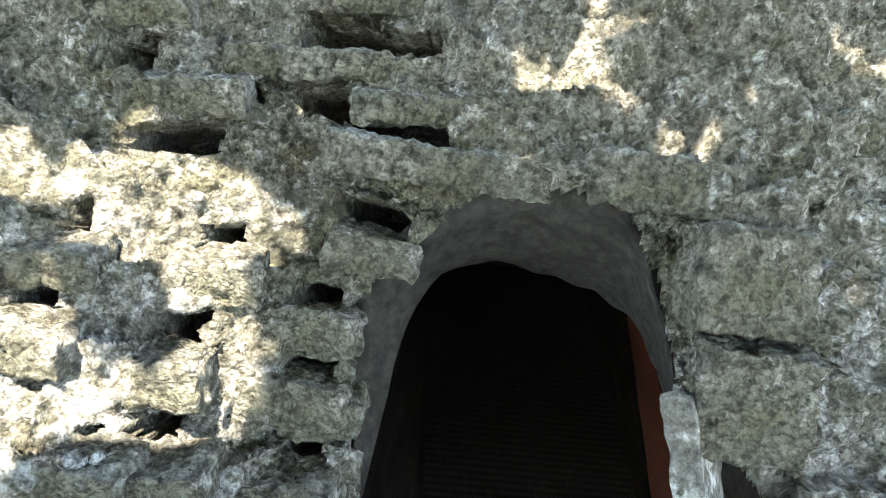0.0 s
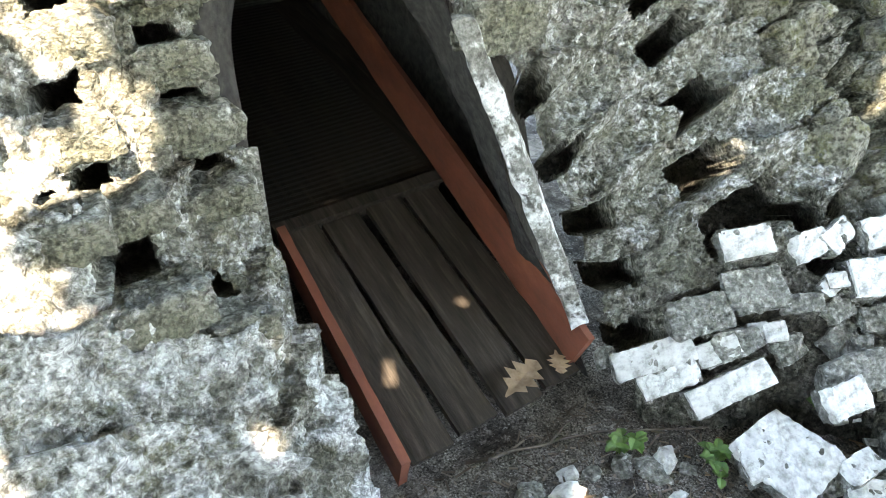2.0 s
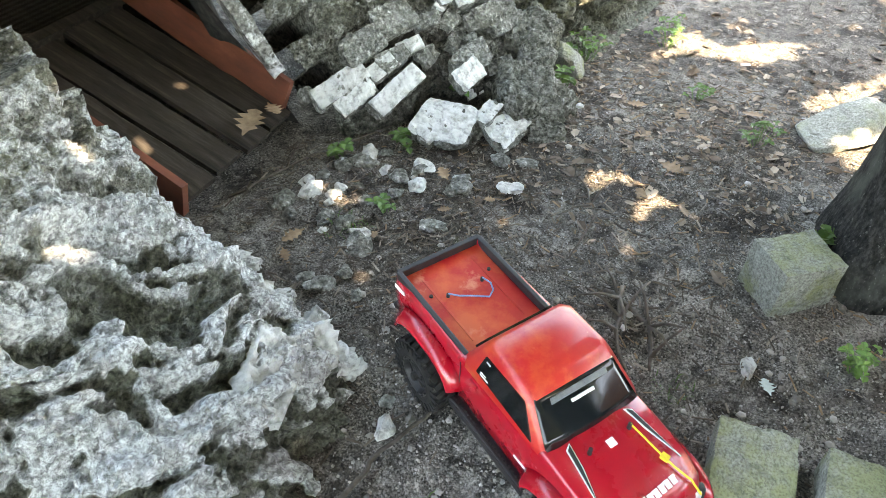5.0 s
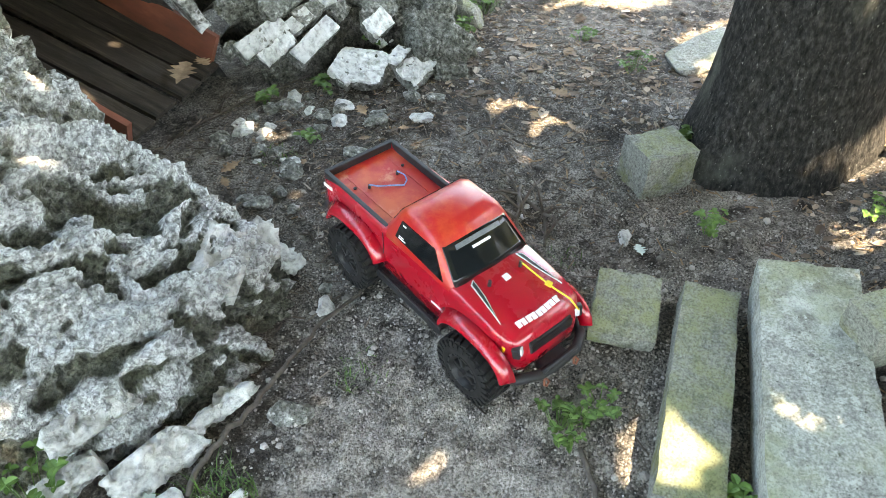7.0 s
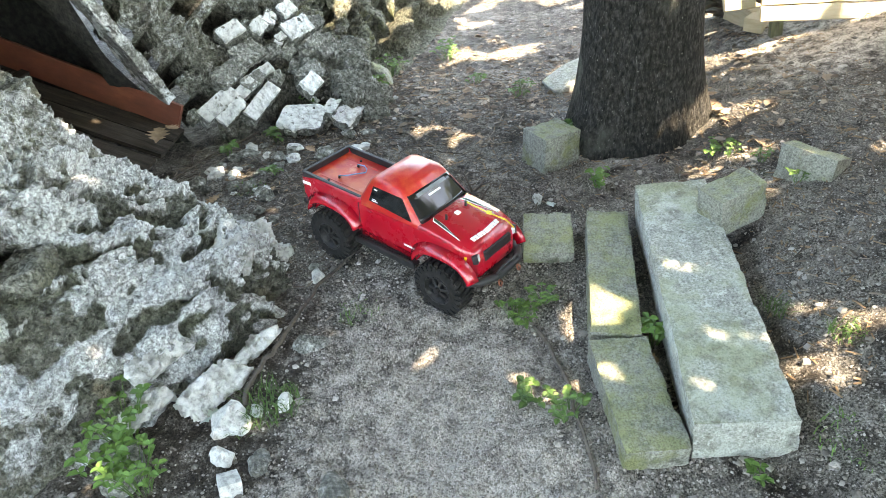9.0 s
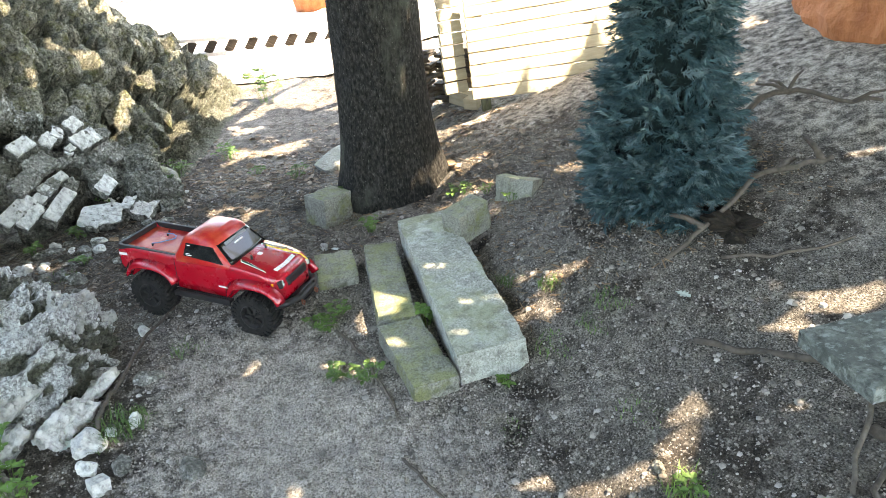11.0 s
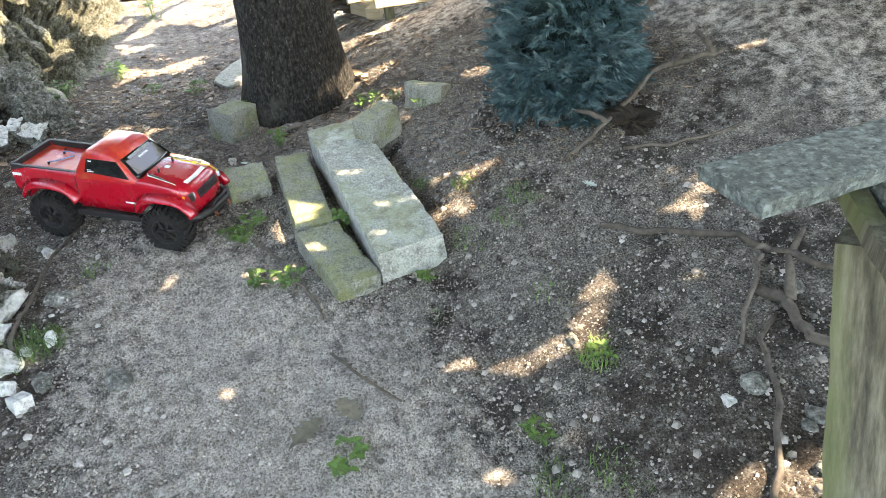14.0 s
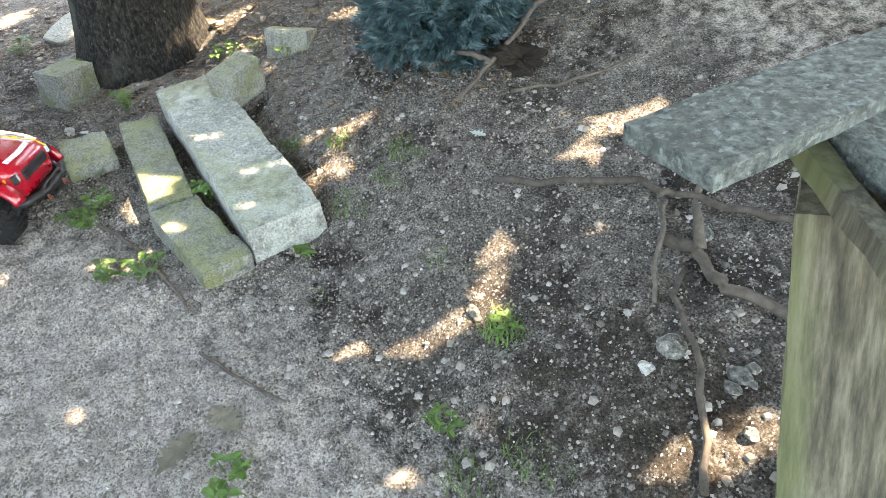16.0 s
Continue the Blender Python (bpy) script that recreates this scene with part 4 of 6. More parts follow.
laid((0.472, 0.432, 0.088), (0.606, 0.362, 0.134), 0.058, 0.05, 80, 1)
laid((0.499, 0.385, 0.062), (0.594, 0.335, 0.106), 0.05, 0.05, 81, 1, amp=0.7)
laid((0.545, 0.3, 0.062), (0.69, 0.25, 0.118), 0.055, 0.05, 82, 1)
laid((0.6, 0.352, 0.118), (0.668, 0.315, 0.15), 0.045, 0.05, 83, 1)
FLAT = Vector((-0.25, -0.1, 0.96)).normalized()
laid((0.562, 0.085, 0.026), (0.7, 0.095, 0.062), 0.165, 0.035, 84, 1, 7, 0.8, FLAT)
laid((0.535, 0.17, 0.03), (0.575, 0.15, 0.036), 0.06, 0.03, 85, 1, 5, 0.5, FLAT)
laid((0.708, 0.145, 0.09), (0.79, 0.12, 0.108), 0.065, 0.04, 86, 1, 4, 0.6)
laid((0.622, -0.005, 0.016), (0.735, -0.03, 0.034), 0.085, 0.035, 87, 1, 6, 0.8, FLAT)
laid((0.66, 0.055, 0.05), (0.735, 0.05, 0.06), 0.05, 0.04, 88, 1, 5, 0.6, FLAT)
laid((0.71, 0.425, 0.275), (0.79, 0.375, 0.297), 0.06, 0.05, 89, 1)
laid((0.872, 0.25, 0.23), (0.962, 0.185, 0.245), 0.075, 0.06, 90, 1, 0, 0.6)
laid((0.71, 0.305, 0.16), (0.745, 0.28, 0.17), 0.04, 0.04, 91, 1, 0, 0.6)
laid((0.955, 0.29, 0.285), (1.01, 0.255, 0.3), 0.06, 0.05, 92, 1, 0, 0.7)
laid((0.68, 0.365, 0.2), (0.775, 0.31, 0.222), 0.085, 0.075, 93, 0)
laid((0.57, 0.4, 0.168), (0.67, 0.345, 0.19), 0.075, 0.06, 94, 0, 4)
laid((0.62, 0.33, 0.135), (0.7, 0.29, 0.16), 0.06, 0.06, 95, 0, 5)
laid((0.92, 0.15, 0.15), (1.02, 0.105, 0.165), 0.08, 0.06, 96, 0, 4)
laid((0.9, 0.19, 0.19), (0.98, 0.15, 0.2), 0.05, 0.05, 97, 0, 5)
laid((0.75, 0.165, 0.1), (0.87, 0.125, 0.13), 0.07, 0.06, 98, 0, 5)
laid((0.985, 0.21, 0.23), (1.06, 0.17, 0.235), 0.06, 0.05, 99, 0, 4)
laid((1.03, 0.3, 0.31), (1.1, 0.26, 0.32), 0.07, 0.06, 100, 0, 4)
laid((0.46, 0.47, 0.1), (0.5, 0.455, 0.11), 0.04, 0.05, 101, 0, 4)
rnd = random.Random(47)
for k in range(22):
    x, y = rnd.uniform(0.62, 1.05), rnd.uniform(0.02, 0.36)
    z = max(mound_z(x, y), gz(x, y)) + 0.018
    ln = rnd.uniform(0.035, 0.085)
    turn = rnd.uniform(-0.9, 0.3)
    laid((x, y, z), (x + ln * math.cos(turn), y + ln * math.sin(turn), z + 0.2 * ln), ln * rnd.uniform(0.5, 0.9), rnd.uniform(0.025, 0.045), 160 + k, (k % 5) < 2, 4, 0.7)
for k, (x, y, z, a, b, c, yaw) in enumerate(((0.835, 0.03, 0.03, 0.2, 0.16, 0.15, 35), (0.955, 0.055, 0.075, 0.11, 0.1, 0.13, 70), (1.04, 0.1, 0.09, 0.16, 0.14, 0.14, 0), (0.77, -0.055, 0.0, 0.13, 0.1, 0.07, 20), (0.9, -0.03, 0.01, 0.12, 0.1, 0.09, 60))):
    tagged(part("mossy_boulder", rock_block((a, b, c), 140 + k, 0.006, 1.8, 0.035, ROCK, 6), ROCK, m=pose(x, y, z, 8, -10, yaw)), "rough grey boulder at the mound's foot", "boulder", "boulders at the mound's foot")
loose_stone("mossy_boulder", (0.13, 0.12, 0.13), 1.2, 0.03, 145, MOSSY, "rounded brown-green boulder at the mound's foot", rough=0.06, cuts=4, group="boulders at the mound's foot", category="boulder")
CRUSTS = ((-0.27, 0.03, 0.125, 0.16, 0.11, 0.035, 20), (-0.19, 0.03, 0.08, 0.12, 0.09, 0.04, -20), (-0.14, 0.17, 0.11, 0.11, 0.07, 0.045, 30), (-0.63, 0.06, 0.085, 0.15, 0.06, 0.035, -25),
          (-0.62, -0.04, 0.01, 0.16, 0.08, 0.04, -20), (-0.50, -0.08, 0.012, 0.13, 0.04, 0.035, -28), (-0.70, 0.06, 0.03, 0.12, 0.06, 0.04, -30), (-0.08, 0.09, 0.02, 0.07, 0.05, 0.04, 10), (-0.13, 0.0, 0.01, 0.08, 0.06, 0.045, 50))
for k, (x, y, z, a, b, c, yaw) in enumerate(CRUSTS):
    tagged(part("plaster_chunk", rock_block((a, b, c), 120 + k, 0.006, 2.4, 0.012, WHITE, 6), WHITE, m=pose(x, y, z, 42, 6 * math.sin(k), yaw)), "flaking white plaster chunk on the rock's lower slope", "plaster chunk", "plaster on the lower slope")


rnd = random.Random(19)
for k in range(70):
    x, y = (rnd.uniform(0.1, 0.5), rnd.uniform(0.12, 0.4)) if k >= 44 else (rnd.uniform(-0.16, 0.5), rnd.uniform(0.02, 0.36)) if k < 26 else (rnd.uniform(0.4, 1.1), rnd.uniform(-0.12, 0.12)) if k < 36 else (rnd.uniform(-0.8, -0.1), rnd.uniform(-0.2, -0.1))
    s = rnd.uniform(0.018, 0.05)
    loose_stone("stone_chip", (s * rnd.uniform(1, 1.6), s, s * rnd.uniform(0.5, 0.8)), x, y, 900 + k, (WHITE, STONE, STONE)[k % 3], ("small white plaster chip on the soil", "small grey stone chip on the soil", "small grey stone chip on the soil")[k % 3], rot=(0, 0, rnd.uniform(0, 180)), group="stone chips", rough=0.2)


# ---- the shade tree ----
def shade_tree():
    tree = base("shade_tree", pose(0.66, -0.95, 0.0), "large shade tree with a dark grey-barked trunk", "tree")
    bm = bmesh.new()
    rings = []
    for k in range(46):
        z = -0.12 + 4.2 * (k / 45) ** 1.35
        flare = 0.12 * math.exp(-max(z, 0) / 0.16)
        ring = []
        for s in range(44):
            th = s * math.tau / 44
            root = 1 + 0.9 * max(0, math.cos(th * 3 - 1.1)) ** 2
            r = 0.172 - 0.012 * z + flare * 0.45 * root
            r += 0.008 * noise.fractal(Vector((math.cos(th) * 2, math.sin(th) * 2, z * 1.2)), 1, 2, 3) + 0.004 * noise.fractal(Vector((math.cos(th) * 9, math.sin(th) * 9, z * 5)), 1, 2, 3)
            ring.append((math.cos(th) * r - 0.02 * z, math.sin(th) * r + 0.015 * z, z))
        rings.append(ring)
    loft(bm, rings)
    part("trunk", bm, BARK, tree, "dark grey bark", smooth=True)
    rnd = random.Random(4)
    bm = bmesh.new()
    for k in range(14):
        th = k * 2.4
        z0 = 1.9 + 1.2 * rnd.random()
        pts, r = [Vector((-0.06, 0.04, z0))], 0.07
        d = Vector((math.cos(th), math.sin(th), 0.35))
        for s in range(7):
            d = (d + Vector((rnd.uniform(-0.2, 0.2), rnd.uniform(-0.2, 0.2), rnd.uniform(-0.12, 0.1)))).normalized()
            pts.append(pts[-1] + d * 0.45)
        add_tube(bm, pts, [0.07 * (1 - s / 8) + 0.008 for s in range(8)], 7)
    part("limb", bm, BARK, tree)
    part("crown", crown_mesh(tree.location), CANOPY, tree, "green leaf canopy")


# openings in the crown, by where their light falls: x, y, z, radius
GAPS_STONES = (
    (-0.321, -0.81, 0.06, 0.071), (-0.39, -0.835, 0.055, 0.051), (-0.545, -0.85, 0.05, 0.046), (-0.071, -0.963, 0.1, 0.061), (-0.121, -0.94, 0.1, 0.046), (-0.242, -0.975, 0.1, 0.046), (-0.456, -1.022, 0.1, 0.046), (-0.584, -0.984, 0.1, 0.041), (-0.233, -1.11, 0.1, 0.051), (-0.487, -1.11, 0.1, 0.046),
    (0.049, -1.092, 0.14, 0.052), (-0.532, -0.672, 0.0, 0.047), (-0.519, -1.241, 0.095, 0.057), (-0.332, -1.18, 0.066, 0.052), (-0.431, -1.308, 0.126, 0.057), (-0.472, -1.273, 0.11, 0.047), (0.46, -0.985, 0.003, 0.05), (0.529, -1.062, 0.016, 0.062), (0.62, -1.13, 0.04, 0.06), (0.7, -1.15, 0.05, 0.05), (0.33, -0.907, 0.0, 0.034), (0.347, -1.19, 0.072, 0.04), (0.3, -1.2, 0.1, 0.057), (0.1, -1.3, 0.15, 0.047), (0.56, -1.3, 0.16, 0.072))
GAPS_PATH = (
    (-1.04, -1.352, 0.127, 0.052), (-1.1, -1.345, 0.124, 0.05), (-1.165, -1.335, 0.122, 0.044), (-0.955, -1.632, 0.206, 0.048), (-0.905, -1.645, 0.212, 0.04), (-0.912, -1.779, 0.253, 0.058), (-0.494, -2.067, 0.384, 0.05), (-0.656, -2.015, 0.349, 0.05), (-0.813, -1.644, 0.217, 0.03),
    (-1.315, -1.177, 0.054, 0.046), (-1.35, -1.051, 0.012, 0.056), (-1.607, -1.384, 0.136, 0.064), (-1.557, -1.296, 0.105, 0.048), (-0.927, -0.543, 0.0, 0.034), (-0.863, -0.956, 0.0, 0.034), (-1.085, -1.17, 0.05, 0.04), (-1.678, -1.578, 0.194, 0.06), (-1.596, -1.45, 0.16, 0.04),
    (0.652, -0.3, -0.012, 0.06), (0.737, -0.318, -0.012, 0.055), (0.73, -0.425, -0.014, 0.045), (0.608, -0.411, -0.014, 0.05), (0.295, 0.23, 0.0, 0.062), (0.23, 0.24, 0.0, 0.045), (0.308, 0.33, 0.0, 0.05), (1.0, -0.1, -0.03, 0.06), (1.08, -1.55, 0.4, 0.17), (1.08, -1.8, 0.45, 0.13), (1.15, -1.35, 0.3, 0.1))
GAPS_ARCH = (
    (0.172, 0.985, 1.08, 0.065), (0.143, 0.95, 1.043, 0.055), (0.099, 0.967, 1.052, 0.040), (0.233, 1.02, 1.122, 0.075), (0.288, 0.894, 1.015, 0.050), (0.35, 0.903, 1.034, 0.045), (0.13, 0.892, 0.988, 0.045), (0.284, 0.855, 0.979, 0.040), (0.479, 0.814, 0.967, 0.050), (0.596, 1.033, 1.13, 0.065), (-0.184, 0.99, 0.968, 0.040))
GAPS_LEDGES = (
    (-0.44, 0.804, 0.872, 0.074), (-0.414, 0.789, 0.852, 0.059), (-0.31, 0.835, 0.858, 0.069), (-0.272, 0.885, 0.886, 0.064), (-0.335, 0.8, 0.837, 0.059), (-0.194, 0.889, 0.857, 0.049), (-0.18, 0.864, 0.82, 0.054), (-0.2, 0.785, 0.74, 0.064), (-0.289, 0.679, 0.687, 0.064), (-0.285, 0.655, 0.661, 0.054), (-0.232, 0.707, 0.677, 0.064), (-0.192, 0.719, 0.661, 0.059), (-0.364, 0.642, 0.7, 0.064), (-0.401, 0.697, 0.759, 0.064))
GAPS_SLOPE = (
    (-0.355, 0.585, 0.64, 0.074), (-0.353, 0.56, 0.61, 0.064), (-0.391, 0.54, 0.604, 0.074), (-0.334, 0.574, 0.615, 0.054), (-0.214, 0.763, 0.725, 0.049), (-0.243, 0.676, 0.653, 0.049), (-0.335, 0.3, 0.323, 0.045), (-0.138, 0.446, 0.348, 0.04), (-0.446, 0.587, 0.659, 0.056), (-0.443, 0.649, 0.72, 0.056), (-0.449, 0.533, 0.606, 0.056), (-0.5, 0.4, 0.46, 0.064), (0.1, 0.62, 0.13, 0.044))
SUN_GAPS = GAPS_STONES + GAPS_PATH + GAPS_ARCH + GAPS_LEDGES + GAPS_SLOPE


def crown_mesh(origin):
    """Leaves in a broad layered crown, with gaps."""
    rnd = random.Random(11)
    verts, faces = [], []
    for k in range(42000):
        gx, gy = rnd.uniform(-4.2, 4.8), rnd.uniform(-4.6, 2.6)
        h = 2.35 + 0.7 * rnd.random()
        p = Vector((gx, gy, 0)) + TO_SUN * (h / TO_SUN.z)
        if gx > (4.6 if gy > 0.05 else 2.3 if gy > -0.9 else 1.25) + 1.0 * noise.noise(Vector((gx, gy, 0)) * 2.5) and -2.4 < gy:
            continue
        skip = False
        for sx, sy, sz, r in SUN_GAPS:
            q = Vector((sx, sy, sz)) + TO_SUN * ((h - sz) / TO_SUN.z)
            if (q - p).xy.length < r + 0.016 + 0.06 * noise.noise(Vector((gx, gy, 1)) * 14):
                skip = True
                break
        if skip or noise.noise(Vector((gx, gy, 2.0)) * 4.0) > (0.12 if gx > 1.15 and gy > -0.2 else 0.08 if gx > 0.85 else 0.3 if gx > 0.0 and gy < -1.2 else 0.86):
            continue
        a = rnd.uniform(0, math.tau)
        u = Vector((math.cos(a), math.sin(a), rnd.uniform(-0.35, 0.35)))
        v = Vector((-math.sin(a), math.cos(a), rnd.uniform(-0.35, 0.35)))
        ln, wd = rnd.uniform(0.15, 0.22), rnd.uniform(0.09, 0.13)
        c = p - origin
        i = len(verts)
        verts += [c - u * ln * 0.5, c - u * ln * 0.1 + v * wd * 0.5, c + u * ln * 0.5, c - u * ln * 0.1 - v * wd * 0.5]
        faces += [(i, i + 1, i + 2), (i, i + 2, i + 3)]
    return mesh_of("crown", verts, faces, CANOPY)


shade_tree()


# ---- the blue spruce ----
def spruce():
    tree = base("blue_spruce", pose(-0.29, -1.65, gz(-0.29, -1.65)), "narrow blue-green spruce with drooping needled twigs to the ground", "spruce")
    bm = bmesh.new()
    add_tube(bm, [(0, 0, -0.05), (0.01, 0, 0.8), (0.02, 0.01, 2.3)], [0.03, 0.022, 0.006], 9)
    part("trunk", bm, BARK, tree)
    # added core sheet; its dark colour paints the shade behind the twigs
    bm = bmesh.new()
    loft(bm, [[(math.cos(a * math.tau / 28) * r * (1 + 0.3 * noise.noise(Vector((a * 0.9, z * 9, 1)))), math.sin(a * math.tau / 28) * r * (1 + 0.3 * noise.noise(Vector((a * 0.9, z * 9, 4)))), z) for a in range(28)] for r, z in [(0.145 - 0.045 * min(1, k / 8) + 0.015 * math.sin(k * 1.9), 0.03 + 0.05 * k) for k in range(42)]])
    part("inner_foliage", bm, FOLIAGE_SHADE, tree, "near-black core standing for the shade inside the foliage")
    rnd = random.Random(8)
    verts, faces = [], []
    for k in range(540):                       # boughs, each a fan of bottle-brush twigs; the last ones sweep the ground
        z = 2.0 * (k / 430) ** 1.1 if k < 430 else rnd.uniform(-0.06, 0.12)
        th = k * 2.39996 + rnd.uniform(-0.3, 0.3)
        width = 0.24 - 0.06 * min(1, max(0, z) / 0.35) + 0.015 * math.sin(z * 9)
        out = Vector((math.cos(th), math.sin(th), 0))
        across = Vector((-math.sin(th), math.cos(th), 0))
        fall = rnd.uniform(-0.7, 0.4)
        tip = out * width * rnd.uniform(0.9, 1.08) + Vector((0.015 * z, 0, z + 0.05 + 0.03 * fall))
        for j in range(11):
            side = rnd.uniform(-1, 1)
            d = (out * rnd.uniform(0.3, 1.0) + across * side * 1.1 + Vector((0, 0, fall + rnd.uniform(-0.45, 0.35)))).normalized()
            ln = rnd.uniform(0.06, 0.1)
            p0 = tip - out * rnd.uniform(0.035, 0.095) + across * side * 0.05 + Vector((0, 0, rnd.uniform(-0.03, 0.03))) - d * ln * 0.5
            n, first = 46, len(verts)
            stem = [p0 + d * ln * (s / n) ** 0.85 + Vector((0, 0, 0.018 * (s / n) ** 2)) for s in range(n + 1)]
            verts += stem
            for s in range(n):
                f = s / n
                turn = d.cross(Vector((rnd.gauss(0, 1), rnd.gauss(0, 1), rnd.gauss(0, 1)))).normalized()
                nd = (turn * (1.05 - 0.6 * f) + d * (0.55 + 0.9 * f)).normalized()
                wv = nd.cross(Vector((rnd.gauss(0, 1), rnd.gauss(0, 1), rnd.gauss(0, 1)))).normalized() * 0.0036
                verts += [stem[s] + wv, stem[s] + nd * rnd.uniform(0.017, 0.026)]
                faces += [(first + s, len(verts) - 2, len(verts) - 1), (first + s, first + s + 1, len(verts) - 2)]
    part("foliage", mesh_of("foliage", verts, faces, NEEDLE), NEEDLE, tree, "stiff blue-green needles")


spruce()


# ---- the wooden rail ----
def between(a, b, spin=0.0):
    """The pose at the middle of a and b with its z axis from a to b."""
    a, b = Vector(a), Vector(b)
    return Matrix.Translation((a + b) / 2) @ (b - a).to_track_quat("Z", "Y").to_matrix().to_4x4() @ pose(0, 0, 0, 0, 0, spin)


def rail():
    rl = base("wooden_rail", pose(-1.85, -1.27, gz(-1.85, -1.27)), "weathered grey-green wooden hand rail on a leaning post", "railing")
    back = rl.matrix_basis.inverted()
    part("rail_board", block_bm((0.084, 0.95, 0.018), 201, 0.012, 0.0012, 0.16), RAIL, rl, "weathered flat top board", m=back @ pose(-1.686, -1.1, 0.735, 0, 0, 5.5) @ pose(0, -0.475, -0.009))
    part("post", block_bm((0.088, 0.088, 0.73), 202, 0.03, 0.002, 0.25), POSTWOOD, rl, "grey-green post", m=back @ between((-1.885, -1.29, -0.03), (-1.742, -1.245, 0.688), 20))
    part("cleat", block_bm((0.022, 0.22, 0.022), 203, 0.02, 0.0015, 0.3), POSTWOOD, rl, m=back @ pose(-1.76, -1.2, 0.7, 0, 0, 62))
    part("side_board", block_bm((0.085, 0.5, 0.024), 204, 0.012, 0.0015, 0.2), RAIL, rl, m=back @ pose(-1.9, -1.225, 0.708, 0, 0, 72))
    part("brace", block_bm((0.04, 0.5, 0.05), 205, 0.03, 0.002, 0.3), POSTWOOD, rl, m=back @ pose(-2.05, -1.36, 0.25, 0, 0, 72))


rail()


# ---- the model truck ----
def wheel_meshes():
    r, w = 0.066, 0.052
    bm = bmesh.new()
    prof = [(-0.5, 0.56), (-0.52, 0.72), (-0.5, 0.88), (-0.38, 0.955), (0.0, 0.965), (0.38, 0.955), (0.5, 0.88), (0.52, 0.72), (0.5, 0.56)]
    rings = []
    for s in range(40):
        th = s * math.tau / 40
        rings.append([bm.verts.new((math.cos(th) * q * r, a * w, math.sin(th) * q * r)) for a, q in prof])
    for s in range(40):
        a, b = rings[s], rings[(s + 1) % 40]
        for k in range(len(prof) - 1):
            bm.faces.new((a[k], a[k + 1], b[k + 1], b[k]))
    for s in range(26):                                    # tread lugs
        th = s * 360 / 26
        for y, tw, dt in ((0.33, 18, 0), (-0.33, -18, 7), (0.0, 30, 3.5)):
            add_box(bm, (0.0075, w * 0.30, 0.009), pose(0, 0, 0, 0, th + dt, 0) @ pose(r * 0.985, y * w, 0, tw, 0, 0))
        for y in (0.5, -0.5):
            add_box(bm, (0.013, 0.004, 0.007), pose(0, 0, 0, 0, th, 0) @ pose(r * 0.88, y * w, 0))
    bmesh.ops.recalc_face_normals(bm, faces=bm.faces)
    tyre = bpy.data.meshes.new("tyre")
    bm.to_mesh(tyre)
    bm.free()
    tyre.materials.append(RUBBER)
    bm = bmesh.new()
    rr = r * 0.57
    rings = []
    for s in range(28):
        th = s * math.tau / 28
        rings.append([bm.verts.new((math.cos(th) * q, y, math.sin(th) * q)) for y, q in ((-w * 0.5, rr), (w * 0.52, rr), (w * 0.53, rr * 0.9), (w * 0.36, rr * 0.8), (w * 0.2, rr * 0.76), (w * 0.2, 0.004))])
    for s in range(28):
        a, b = rings[s], rings[(s + 1) % 28]
        for k in range(5):
            bm.faces.new((a[k], a[k + 1], b[k + 1], b[k]))
    for s in range(6):
        add_box(bm, (rr * 0.8, 0.008, 0.008), pose(0, 0, 0, 0, s * 60, 0) @ pose(rr * 0.45, w * 0.33, 0, 0, 0, -12), 0.0015)
    for s in range(12):
        th = s * math.tau / 12
        add_box(bm, (0.003, 0.004, 0.003), pose(math.cos(th) * rr * 0.94, w * 0.54, math.sin(th) * rr * 0.94))
    bmesh.ops.create_cone(bm, cap_ends=True, segments=12, radius1=0.009, radius2=0.007, depth=0.02, matrix=pose(0, w * 0.4, 0, -90, 0, 0))
    bmesh.ops.recalc_face_normals(bm, faces=bm.faces)
    rim = bpy.data.meshes.new("rim")
    bm.to_mesh(rim)
    bm.free()
    rim.materials.append(BLACK)
    return tyre, rim


